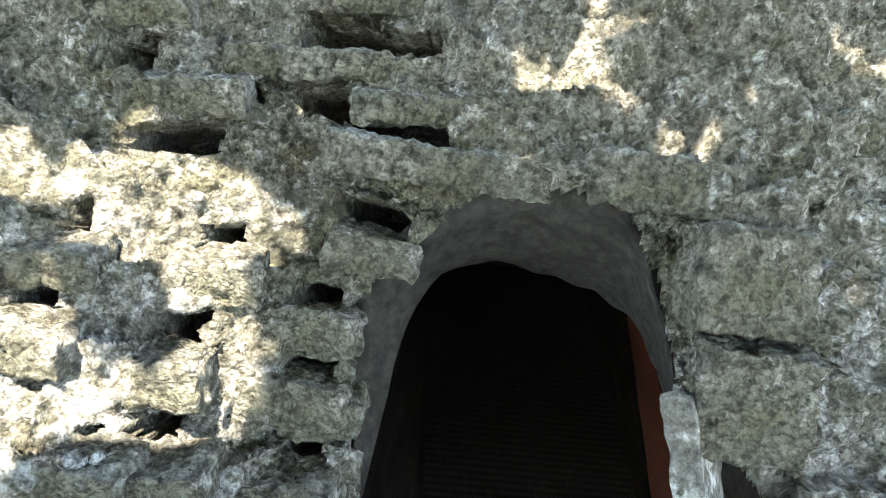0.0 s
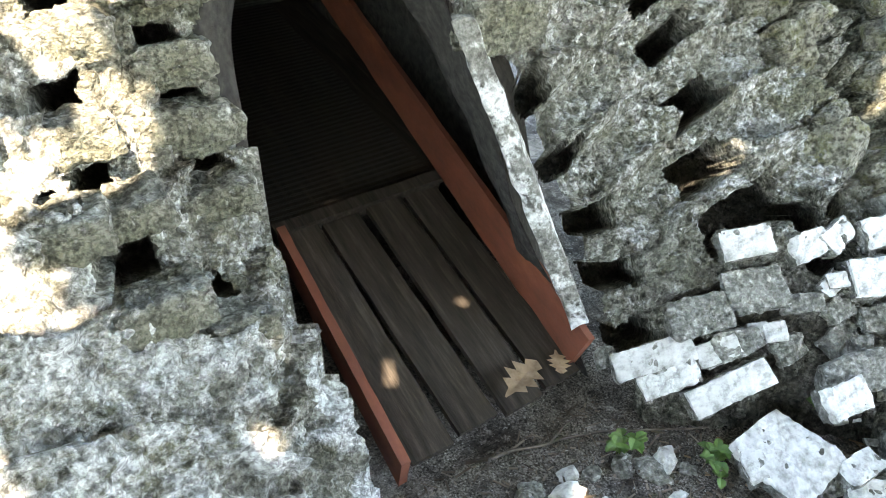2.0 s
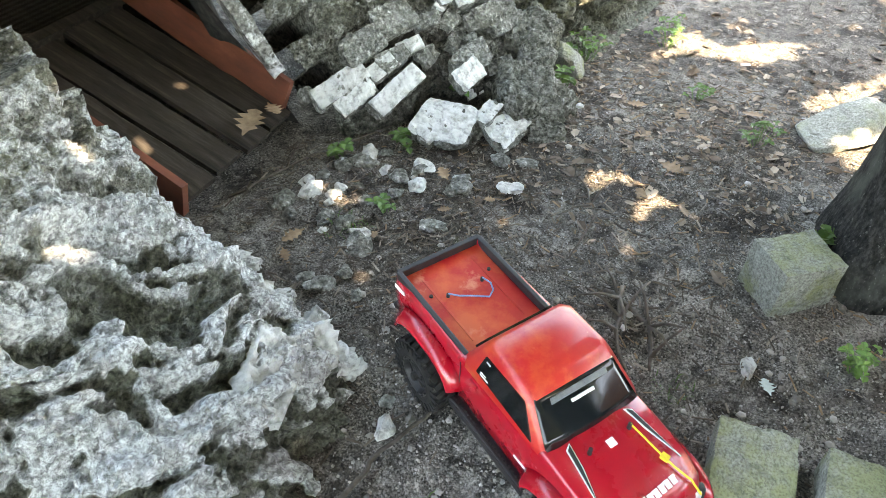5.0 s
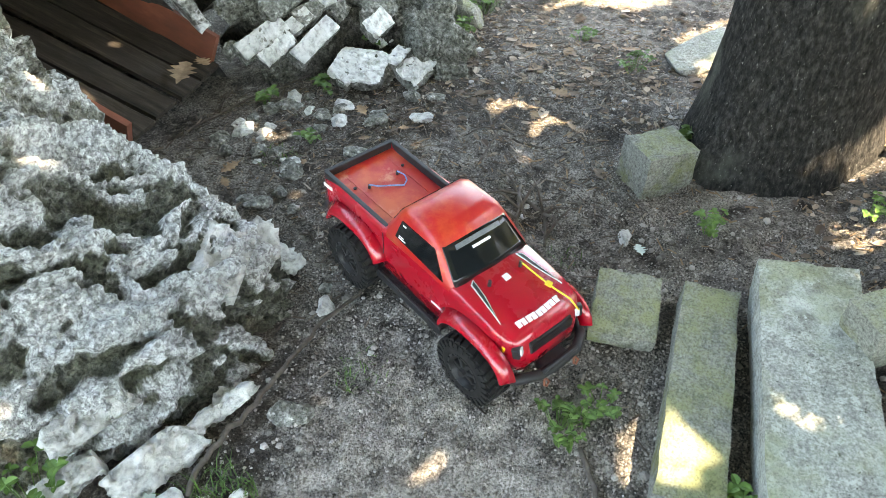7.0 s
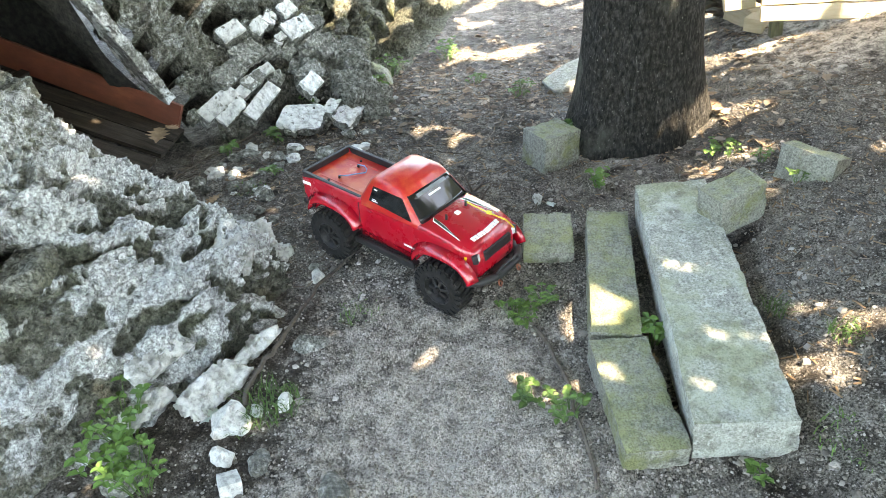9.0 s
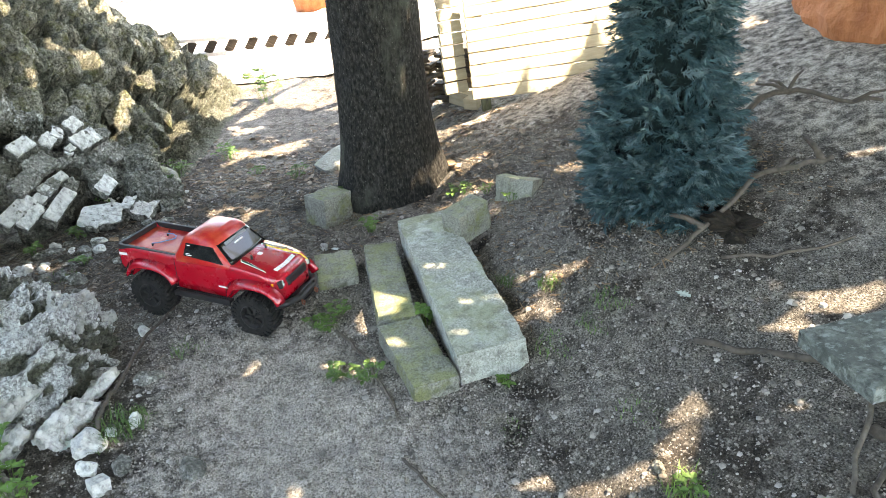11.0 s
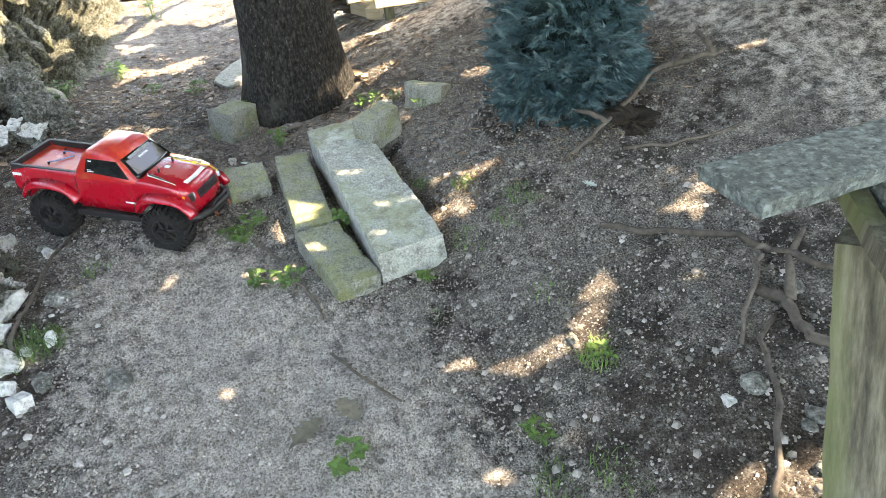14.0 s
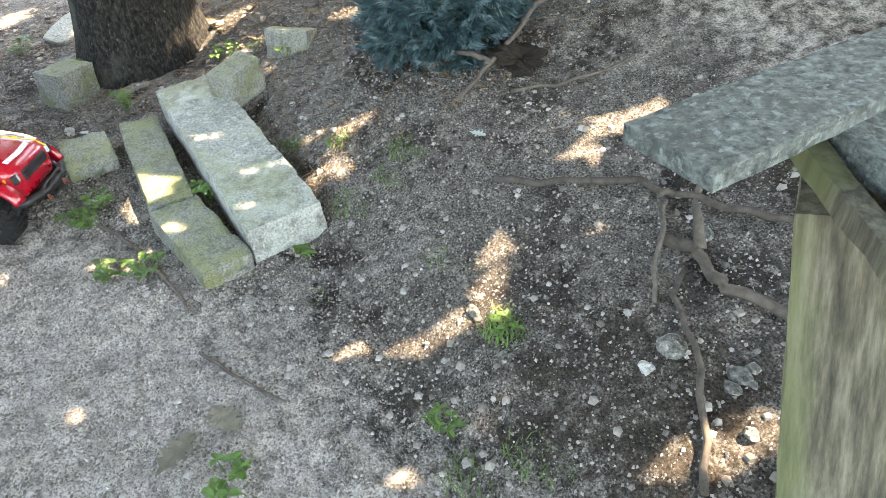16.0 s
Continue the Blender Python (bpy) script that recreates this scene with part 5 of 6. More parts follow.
def model_truck(m):
    tk = base("model_truck", m, "red radio-controlled model pickup truck with black knobbly tyres on soil", "model truck")
    WB, HUB = 0.174, 0.066
    tyre, rim = wheel_meshes()
    for sx in (1, -1):
        for sy in (1, -1):
            ob = part("wheel", tyre, RUBBER, tk, "black knobbly tyre", m=pose(sx * WB, sy * 0.094, HUB, 0, sx * 11, 0 if sy > 0 else 180))
            part("rim", rim, BLACK, ob, "black beadlock rim")

    def belt(x):           # half width of the side
        return float(np.interp(x, [-0.294, -0.28, -0.2, -0.08, 0.1, 0.2, 0.232, 0.248, 0.256], [0.083, 0.087, 0.09, 0.093, 0.094, 0.092, 0.086, 0.074, 0.058]))

    def top(x):
        return float(np.interp(x, [-0.294, -0.085, 0.1, 0.13, 0.2, 0.235, 0.248, 0.256], [0.195, 0.198, 0.198, 0.197, 0.189, 0.181, 0.172, 0.15]))

    def low(x):
        z = float(np.interp(x, [-0.294, -0.25, 0.22, 0.256], [0.115, 0.098, 0.096, 0.11]))
        for c in (-WB, WB):
            dx = abs(x - c)
            if dx < 0.088:
                z = max(z, HUB + math.sqrt(max(0, 0.088 ** 2 - dx * dx)) * 0.97)
        return z

    bm = bmesh.new()
    rings = []
    for k in range(111):
        x = -0.294 + 0.55 * k / 110
        b, t, lo = belt(x), top(x), low(x)
        lo = min(lo, t - 0.02)
        sh = t - 0.016
        crown = 0.005 if x > 0.085 else 0.0
        if -0.287 < x < -0.088:           # the open bed: side walls round a sunk floor
            rings.append([(x, s * b * w, z) for s, order in ((-1, 1), (1, -1)) for w, z in ((0.97, lo), (1, lo + 0.35 * (sh - lo)), (0.985, sh), (0.96, t - 0.001), (0.88, t), (0.86, 0.172))[::order]])
            continue
        rings.append([(x, -b * 0.97, lo), (x, -b, lo + 0.35 * (sh - lo)), (x, -b * 0.985, sh), (x, -b * 0.955, t - 0.005), (x, -b * 0.9, t), (x, -b * 0.4, t + crown), (x, b * 0.4, t + crown), (x, b * 0.9, t),
                      (x, b * 0.955, t - 0.005), (x, b * 0.985, sh), (x, b, lo + 0.35 * (sh - lo)), (x, b * 0.97, lo)])
    loft(bm, rings)
    body = part("body", bm, RED, tk, "glossy red pickup body", smooth=False)
    for p in body.data.polygons:
        p.use_smooth = True
    for sy in (-1, 1):                                     # flares over the wheels
        for c in (-WB, WB):
            bm = bmesh.new()
            rings = []
            for k in range(25):
                th = math.pi * (0.14 + 0.72 * k / 24)
                co, si = math.copysign(abs(math.cos(th)) ** 0.72, math.cos(th)), math.sin(th) ** 0.72      # a squarish arch
                rings.append([(c + co * 0.083, sy * 0.085, HUB + si * 0.081), (c + co * 0.084, sy * 0.111, HUB + si * 0.082), (c + co * 0.086, sy * 0.1125, HUB + si * 0.0845),
                              (c + co * 0.0905, sy * 0.1105, HUB + si * 0.089), (c + co * 0.105, sy * 0.0925, HUB + si * 0.105)])
            loft(bm, rings)
            part("fender_flare", bm, RED, body, smooth=True)
    # cab
    def ring(z, x0, x1, w):
        c = 0.011
        return [(x0, -w + c, z), (x0 + c, -w, z), (x1 - c, -w, z), (x1, -w + c, z), (x1, w - c, z), (x1 - c, w, z), (x0 + c, w, z), (x0, w - c, z)]
    bm = bmesh.new()
    loft(bm, [ring(0.168, -0.09, 0.118, 0.0915), ring(0.2, -0.087, 0.105, 0.0905), ring(0.246, -0.062, 0.056, 0.078), ring(0.256, -0.055, 0.046, 0.0745), ring(0.2615, -0.047, 0.037, 0.069), ring(0.263, -0.04, 0.03, 0.061), ring(0.2665, -0.036, 0.026, 0.057)])
    cab = part("cab", bm, WORN, tk, "red cab with a sun-faded roof", smooth=True)

    def panel(name, pts, mat, parent, label="", thick=0.0016):
        pts = [Vector(p) for p in pts]
        n = (pts[1] - pts[0]).cross(pts[2] - pts[0]).normalized()
        b = bmesh.new()
        loft(b, [[p - n * 0.002 for p in pts], [p + n * thick for p in pts]])
        return part(name, b, mat, parent, label)

    def slope(z, out=0.001):    # a place on the windscreen
        return 0.105 - 0.049 * (z - 0.2) / 0.046 + out

    def screen(z0, z1, w0, w1, out):
        return [(slope(z0, out), -w0, z0), (slope(z0, out), w0, z0), (slope(z1, out), w1, z1), (slope(z1, out), -w1, z1)]
    bm = bmesh.new()
    rows = []
    for j in range(6):                                     # bowed glass
        z = 0.2 + 0.0465 * j / 5
        w = 0.083 - 0.013 * j / 5
        rows.append([(slope(z, 0.0012 + 0.007 * (1 - (y / 8 - 1) ** 2) * (1 - 0.55 * j / 5)), w * (y / 8 - 1), z) for y in range(17)])
    loft(bm, [[(x - 0.01, y, z) for x, y, z in r[::-1]] + r for r in rows])
    wsh = part("windscreen", bm, SMOKED, cab, "smoked dark windscreen", smooth=True)
    panel("sun_strip", screen(0.24, 0.246, 0.05, 0.049, 0.0064), STRIP, wsh, "grey sun strip", 0.0006)
    panel("sticker", screen(0.233, 0.2362, 0.02, 0.02, 0.0078), DECAL, wsh, "white sticker bar", 0.0006)
    for sy in (-1, 1):
        def side(x, z, out=0.0006):
            return (x, sy * (0.0905 - 0.0125 * (z - 0.2) / 0.046 + out), z)
        pts = [side(-0.05, 0.207), side(0.082, 0.2), side(0.046, 0.243), side(-0.042, 0.243)]
        win = panel("side_window", pts if sy < 0 else pts[::-1], SMOKED, cab, "smoked side window")
        for x0, x1, z0, z1 in ((-0.041, -0.022, 0.2095, 0.2115), (-0.041, -0.028, 0.2135, 0.215), (-0.037, -0.028, 0.2365, 0.239)):
            pts = [side(x0, z0, 0.0024), side(x1, z0, 0.0024), side(x1, z1, 0.0024), side(x0, z1, 0.0024)]
            panel("sticker", pts if sy < 0 else pts[::-1], DECAL, win, "white sticker bar", 0.0006)
    pts = [(-0.0855, 0.066, 0.209), (-0.0855, -0.066, 0.209), (-0.0675, -0.06, 0.241), (-0.0675, 0.06, 0.241)]
    panel("rear_window", pts, SMOKED, cab, "smoked rear window")
    # bed cover and black rails
    bm = bmesh.new()
    add_box(bm, (0.197, 0.152, 0.006), pose(-0.187, 0, 0.18), 0.002)
    for y in (-0.05, 0.05):
        add_box(bm, (0.15, 0.004, 0.002), pose(-0.187, y, 0.183), 0.0008)
    cover = part("bed_cover", bm, WORN, tk, "sun-faded red bed cover")
    for y, ln, x, yaw in ((-0.0805, 0.2, -0.187, 0), (0.0805, 0.2, -0.187, 0), (0, 0.165, -0.287, 90)):
        bm = bmesh.new()
        add_box(bm, (ln, 0.009, 0.017), pose(x, y, 0.1905, 0, 0, yaw), 0.002)
        part("bed_rail", bm, BLACK, tk, "black bed rail")
    for x, y in ((-0.222, -0.058), (-0.222, 0.058), (-0.208, -0.034), (-0.208, 0.034)):
        bm = bmesh.new()
        bmesh.ops.create_cone(bm, cap_ends=True, segments=10, radius1=0.0035, radius2=0.003, depth=0.01 if abs(y) < 0.04 else 0.003, matrix=pose(x, y, 0.185))
        part("body_post", bm, BLACK, cover)
    bm = bmesh.new()
    add_tube(bm, [(-0.208, -0.034, 0.1905), (-0.197, -0.02, 0.1875), (-0.186, 0.0, 0.186), (-0.17, 0.022, 0.186), (-0.178, 0.035, 0.187), (-0.192, 0.04, 0.189), (-0.208, 0.034, 0.1905)], 0.0015, 6)
    part("cord", bm, BLUE, cover, "blue-grey clip cord")
    # bonnet details
    for sy in (-1, 1):
        pts = [(0.112, sy * 0.05, 0.2025), (0.118, sy * 0.06, 0.2015), (0.205, sy * 0.072, 0.1905), (0.15, sy * 0.056, 0.1985)]
        vent = panel("bonnet_vent", pts if sy < 0 else pts[::-1], DECAL, body, "white and black vent sticker", 0.001)
        pts = [(0.115, sy * 0.052, 0.2032), (0.12, sy * 0.0585, 0.2022), (0.192, sy * 0.069, 0.1928), (0.148, sy * 0.0575, 0.1992)]
        panel("vent_slot", pts if sy < 0 else pts[::-1], BLACK, vent, "", 0.0014)
        bm = bmesh.new()
        bmesh.ops.create_cone(bm, cap_ends=True, segments=10, radius1=0.0035, radius2=0.003, depth=0.014, matrix=pose(0.138, sy * 0.036, 0.206))
        part("body_post", bm, BLACK, body)
    panel("badge", [(0.136, -0.006, 0.2028), (0.148, -0.006, 0.2014), (0.148, 0.006, 0.2014), (0.136, 0.006, 0.2028)], DECAL, body, "", 0.001)
    for k in range(9):     # lettering as bars
        y = -0.048 + k * 0.0108
        bm = bmesh.new()
        add_box(bm, (0.012, 0.0082, 0.0016), pose(0.2265 - 0.0022 * abs(k - 4) * 0.4, y, 0.1895, 0, 14, 0))
        add_box(bm, (0.004, 0.0028, 0.0017), pose(0.223 - 0.0022 * abs(k - 4) * 0.4, y + 0.004 * (-1) ** k, 0.1905, 0, 14, 0))
        part("lettering_bar", bm, DECAL, body, "white lettering bar")
    bm = bmesh.new()
    add_tube(bm, [(0.138, 0.036, 0.212), (0.152, 0.041, 0.205), (0.18, 0.045, 0.2), (0.21, 0.05, 0.195), (0.236, 0.06, 0.187), (0.254, 0.066, 0.17)], 0.0017, 6)
    add_box(bm, (0.012, 0.012, 0.003), pose(0.196, 0.048, 0.198, 0, 8, 20), 0.001)
    part("cord", bm, YELLOW, body, "yellow cord over the bonnet")
    # nose
    bm = bmesh.new()
    add_box(bm, (0.012, 0.098, 0.024), pose(0.251, 0, 0.156, 0, -14, 0), 0.003)
    for k in range(4):
        add_box(bm, (0.014, 0.094, 0.0014), pose(0.2525, 0, 0.1485 + k * 0.005, 0, -14, 0))
    part("grille", bm, BLACK, body, "black grille")
    for sy in (-1, 1):
        bm = bmesh.new()
        add_box(bm, (0.014, 0.024, 0.017), pose(0.244, sy * 0.062, 0.16, 0, -14, -sy * 26), 0.003)
        part("headlight", bm, SILVER, body, "silver headlight")
        bm = bmesh.new()
        add_box(bm, (0.013, 0.036, 0.022), pose(0.2415, sy * 0.063, 0.16, 0, -14, -sy * 30), 0.003)
        part("headlight_surround", bm, BLACK, body, "black headlight surround")
        bm = bmesh.new()
        add_box(bm, (0.018, 0.008, 0.015), pose(0.232, sy * 0.079, 0.16, 0, -10, -sy * 46), 0.003)
        part("indicator", bm, AMBER, body, "amber indicator")
    bm = bmesh.new()
    pts = [(0.235, -0.094, 0.10), (0.262, -0.078, 0.104), (0.28, -0.045, 0.108), (0.283, 0, 0.108), (0.28, 0.045, 0.108), (0.262, 0.078, 0.104), (0.235, 0.094, 0.10)]
    add_tube(bm, pts, 0.0095, 10)
    add_tube(bm, [(0.282, -0.04, 0.112), (0.288, -0.032, 0.13), (0.288, 0.032, 0.13), (0.282, 0.04, 0.112)], 0.004, 8)
    add_box(bm, (0.03, 0.06, 0.018), pose(0.27, 0, 0.1), 0.004)
    bumper = part("front_bumper", bm, BLACK, tk, "black bull bar", smooth=True)
    for sy in (-1, 1):
        bm = bmesh.new()
        add_tube(bm, [(0.285, sy * 0.036, 0.1), (0.292, sy * 0.03, 0.09), (0.293, sy * 0.036, 0.084), (0.292, sy * 0.042, 0.09), (0.285, sy * 0.036, 0.1)], 0.0022, 6)
        part("tow_shackle", bm, TERRA, bumper, "red tow shackle")
    bm = bmesh.new()
    add_tube(bm, [(-0.29, -0.085, 0.11), (-0.3, -0.05, 0.108), (-0.3, 0.05, 0.108), (-0.29, 0.085, 0.11)], 0.008, 8)
    part("rear_bumper", bm, BLACK, tk, smooth=True)
    for sy in (-1, 1):
        bm = bmesh.new()
        add_box(bm, (0.185, 0.022, 0.008), pose(0, sy * 0.093, 0.088, sy * 8, 0, 0), 0.002)
        add_box(bm, (0.19, 0.004, 0.014), pose(0, sy * 0.1035, 0.084), 0.0015)
        step = part("side_step", bm, BLACK, tk, "black perforated side step")
        bm = bmesh.new()
        for k in range(22):
            for j in range(2):
                bmesh.ops.create_cone(bm, cap_ends=True, segments=6, radius1=0.0024, radius2=0.0018, depth=0.002, matrix=pose(-0.082 + k * 0.0078, sy * (0.088 + j * 0.009), 0.0932))
        part("tread_stud", bm, RUBBER, step)
        bm = bmesh.new()
        add_box(bm, (0.018, 0.004, 0.006), pose(-0.05, sy * 0.0935, 0.176), 0.0015)
        part("door_handle", bm, RED, body)
        bm = bmesh.new()
        add_box(bm, (0.036, 0.0016, 0.0045), pose(0.075, sy * 0.0942, 0.13))
        part("side_badge", bm, DECAL, body, "white side badge bar")
        bm = bmesh.new()
        add_box(bm, (0.026, 0.0016, 0.008), pose(-0.272, sy * 0.0885, 0.172, 0, 0, -sy * 4))
        part("bed_badge", bm, DECAL, body, "white bed badge bar")
        bm = bmesh.new()
        add_box(bm, (0.004, 0.014, 0.03), pose(-0.295, sy * 0.074, 0.165), 0.0015)
        part("tail_light", bm, TERRA, body, "red tail light")
        for x in (-0.085,):
            bm = bmesh.new()
            add_box(bm, (0.0014, 0.0012, 0.09), pose(x, sy * 0.0932, 0.145))
            part("panel_gap", bm, BLACK, body)
    bm = bmesh.new()
    add_box(bm, (0.42, 0.06, 0.035), pose(0, 0, 0.098), 0.006)
    add_box(bm, (0.16, 0.1, 0.05), pose(-0.0, 0, 0.125), 0.006)
    part("chassis", bm, BLACK, tk, "black chassis")
    for sx in (-1, 1):
        bm = bmesh.new()
        add_tube(bm, [(sx * WB, -0.085, HUB), (sx * WB, -0.03, HUB), (sx * WB, 0.0, HUB), (sx * WB, 0.085, HUB)], [0.007, 0.009, 0.016, 0.007], 10)
        part("axle", bm, BLACK, tk, smooth=True)
    for sx in (-1, 1):
        for sy in (-1, 1):
            bm = bmesh.new()
            add_tube(bm, [(sx * WB, sy * 0.05, 0.07), (sx * (WB - 0.02), sy * 0.052, 0.165)], 0.009, 10)
            part("shock_absorber", bm, BLACK, tk)
    return tk


yaw = math.degrees(math.atan2(-0.872, -0.49)) - 1.0
model_truck(pose(-0.117, -0.361, -0.009) @ pose(0, 0, 0, 0, 0, yaw) @ pose(0, 0, 0, 0.5, 3.2, 0))


# ---- beyond the tree ----
def board_fence():
    fence = base("board_fence", pose(1.04, -1.66, gz(1.04, -1.66)), "sunlit slope of pale horizontal pine boards", "fence")
    back = fence.matrix_basis.inverted()
    for k in range(9):
        part("fence_board", block_bm((0.022, 0.74, 0.051), 300 + k, 0.04, 0.002, 0.2), PINE, fence, m=back @ pose(1.03 + 0.02 * k, -1.745, 0.262 + 0.05 * k, -1.5 - 0.5 * k + 0.5 * math.sin(k * 2), 24, 0))
        part("fence_board", block_bm((0.022, 0.11, 0.049), 320 + k, 0.04, 0.002, 0.2), PINE, fence, m=back @ pose(1.09 + 0.02 * k, -1.315, 0.275 + 0.05 * k, -2, 24, 12))
    for y in (-1.45, -1.95):
        part("fence_post", block_bm((0.04, 0.04, 0.66), 340 + int(-y * 10), 0.05, 0.002, 0.2), POSTWOOD, fence, m=back @ between((1.05, y, gz(1.05, y) - 0.06), (1.28, y, gz(1.05, y) + 0.5)))


board_fence()
tagged(part("timber_offcut", block_bm((0.16, 0.09, 0.07), 350, 0.03, 0.002, 0.2), PINE, m=pose(1.32, -1.40, gz(1.32, -1.4) + 0.03, 0, 0, 25)), "pale sunlit timber offcut on the ground", "timber")
tagged(part("timber_offcut", block_bm((0.17, 0.07, 0.05), 351, 0.03, 0.002, 0.2), PINE, m=pose(1.22, -1.43, gz(1.22, -1.43) + 0.02, 0, 0, -30)), "pale sunlit timber offcut on the ground", "timber")
tagged(part("timber_offcut", block_bm((0.2, 0.05, 0.05), 352, 0.03, 0.002, 0.2), PINE, m=pose(1.38, -1.98, gz(1.38, -1.98) + 0.02, 0, 0, 60)), "short pale timber at the fence's foot", "timber")


def slate_stack():
    pile = base("bark_stack", pose(1.50, -1.36, gz(1.50, -1.36)), "low stack of thin grey-brown bark slabs", "stack")
    rnd = random.Random(3)
    for k in range(16):
        for j in range(3):
            part("bark_slab", block_bm((rnd.uniform(0.14, 0.22), 0.1, 0.016), 400 + k * 3 + j, 0.05, 0.004, 0.8), TWIG, pile, m=pose(-0.02 * k * 0.5 + rnd.uniform(-0.01, 0.01), -0.22 + j * 0.2 + rnd.uniform(-0.03, 0.03), 0.01 + k * 0.019, rnd.uniform(-4, 4), rnd.uniform(-4, 4), 58 + rnd.uniform(-10, 10)))


slate_stack()


def far_path():
    bm = bmesh.new()
    n = 24
    a = [bm.verts.new((3.3 + 0.2 * noise.noise(Vector((k * 0.7, 0, 0))), -2.2 + 5.0 * k / n, gz(3.3, -2.2 + 5.0 * k / n) + 0.012)) for k in range(n + 1)]
    b = [bm.verts.new((8.5, -2.2 + 9.0 * k / n, gz(8.5, -2.2 + 9 * k / n) + 0.05)) for k in range(n + 1)]
    for k in range(n):
        bm.faces.new((a[k], b[k], b[k + 1], a[k + 1]))
    tagged(part("pavement", bm, PAVING), "bright sunlit pale pavement beyond the tree", "pavement", kind="structure")


far_path()
curb = base("slatted_edging", pose(4.45, -0.15, gz(4.45, -0.15) + 0.03), "low slatted timber edging casting striped shade", "edging")
for k in range(14):
    part("slat", block_bm((0.05, 0.07, 0.12), 500 + k, 0.05, 0.002, 0.2), OLDWOOD, curb, m=pose(0, -1.2 + k * 0.17, 0.07, 34, 0, 0))
for z in (0.01, 0.135):
    part("edging_rail", block_bm((0.06, 2.5, 0.03), 520 + int(z * 10), 0.08, 0.002, 0.2), PAVING, curb, m=pose(0, -0.05, z))
bm = bmesh.new()
loft(bm, [[(math.cos(a * math.tau / 24) * r, math.sin(a * math.tau / 24) * r, z) for a in range(24)] for r, z in ((0.2, 0), (0.26, 0.26), (0.29, 0.26), (0.29, 0.32), (0.25, 0.32), (0.23, 0.2))])
tagged(part("plant_pot", bm, CLAY, smooth=True, m=pose(6.3, -0.75, gz(6.3, -0.75))), "terracotta plant pot on the far pavement", "plant pot")

tagged(part("clay_mound", stone_bm((1.5, 1.2, 1.1), 77, 5, 0.12, 0.3), CLAY, m=pose(-0.04, -3.05, 0.6)), "cracked orange clay mound on the slope", "clay mound")


# ---- plants and litter ----
def leaflet(verts, faces, p, u, v, ln, wd, fold=0.25):
    n = u.cross(v)
    i = len(verts)
    verts += [p, p + u * ln * 0.35 + v * wd * 0.5 + n * fold * wd, p + u * ln * 0.75 + v * wd * 0.38 + n * fold * wd * 0.6, p + u * ln - n * 0.1 * ln, p + u * ln * 0.75 - v * wd * 0.38 + n * fold * wd * 0.6, p + u * ln * 0.35 - v * wd * 0.5 + n * fold * wd,
              p + u * ln * 0.5]
    faces += [(i, i + 1, i + 6), (i + 1, i + 2, i + 6), (i + 2, i + 3, i + 6), (i + 3, i + 4, i + 6), (i + 4, i + 5, i + 6), (i + 5, i, i + 6)]


def weed(x, y, spread, height, n, seed, label="small green weed with lobed leaves", size=0.02, z=None):
    rnd = random.Random(seed)
    ob = base("weed", pose(x, y, gz(x, y) if z is None else z), label, "weed", "weeds on the soil")
    bm, verts, faces = bmesh.new(), [], []
    for k in range(n):
        a, r = rnd.uniform(0, math.tau), spread * math.sqrt(rnd.random())
        foot = Vector((math.cos(a) * r * 0.35, math.sin(a) * r * 0.35, -0.004))
        tip = Vector((math.cos(a) * r, math.sin(a) * r, height * rnd.uniform(0.45, 1)))
        add_tube(bm, [foot, (foot + tip) / 2 + Vector((0, 0, height * 0.12)), tip], 0.0008, 4)
        for j in range(rnd.choice((3, 3, 4))):
            b = a + j * 2.1 + rnd.uniform(-0.3, 0.3)
            u = Vector((math.cos(b), math.sin(b), rnd.uniform(-0.1, 0.35))).normalized()
            v = Vector((-math.sin(b), math.cos(b), rnd.uniform(-0.2, 0.2)))
            s = 0.8 * size * rnd.uniform(0.6, 1.15)
            leaflet(verts, faces, tip, u, v, s, s * 0.75)
    part("stalk", bm, LEAF, ob)
    part("foliage", mesh_of("foliage", verts, faces, LEAF), LEAF, ob)
    return ob


WEEDS_PATH = (
    (-0.328, -0.633, 0.05, 0.03, 34, 0.016), (-0.27, -0.69, 0.04, 0.03, 22, 0.016), (-0.573, -0.68, 0.035, 0.03, 10, 0.024), (-0.615, -0.755, 0.045, 0.03, 16, 0.02), (-0.4, -0.925, 0.03, 0.06, 8, 0.03), (-0.75, 0.09, 0.06, 0.11, 22, 0.024), (-0.86, 0.0, 0.06, 0.09, 26, 0.022), (-0.84, 0.06, 0.05, 0.1, 18, 0.026),
    (-1.31, -1.11, 0.03, 0.03, 12, 0.018), (-1.215, -0.775, 0.03, 0.03, 9, 0.024), (-1.25, -0.75, 0.02, 0.03, 5, 0.024), (-0.739, -1.06, 0.02, 0.025, 6, 0.018), (-1.22, -1.275, 0.025, 0.03, 8, 0.018),)
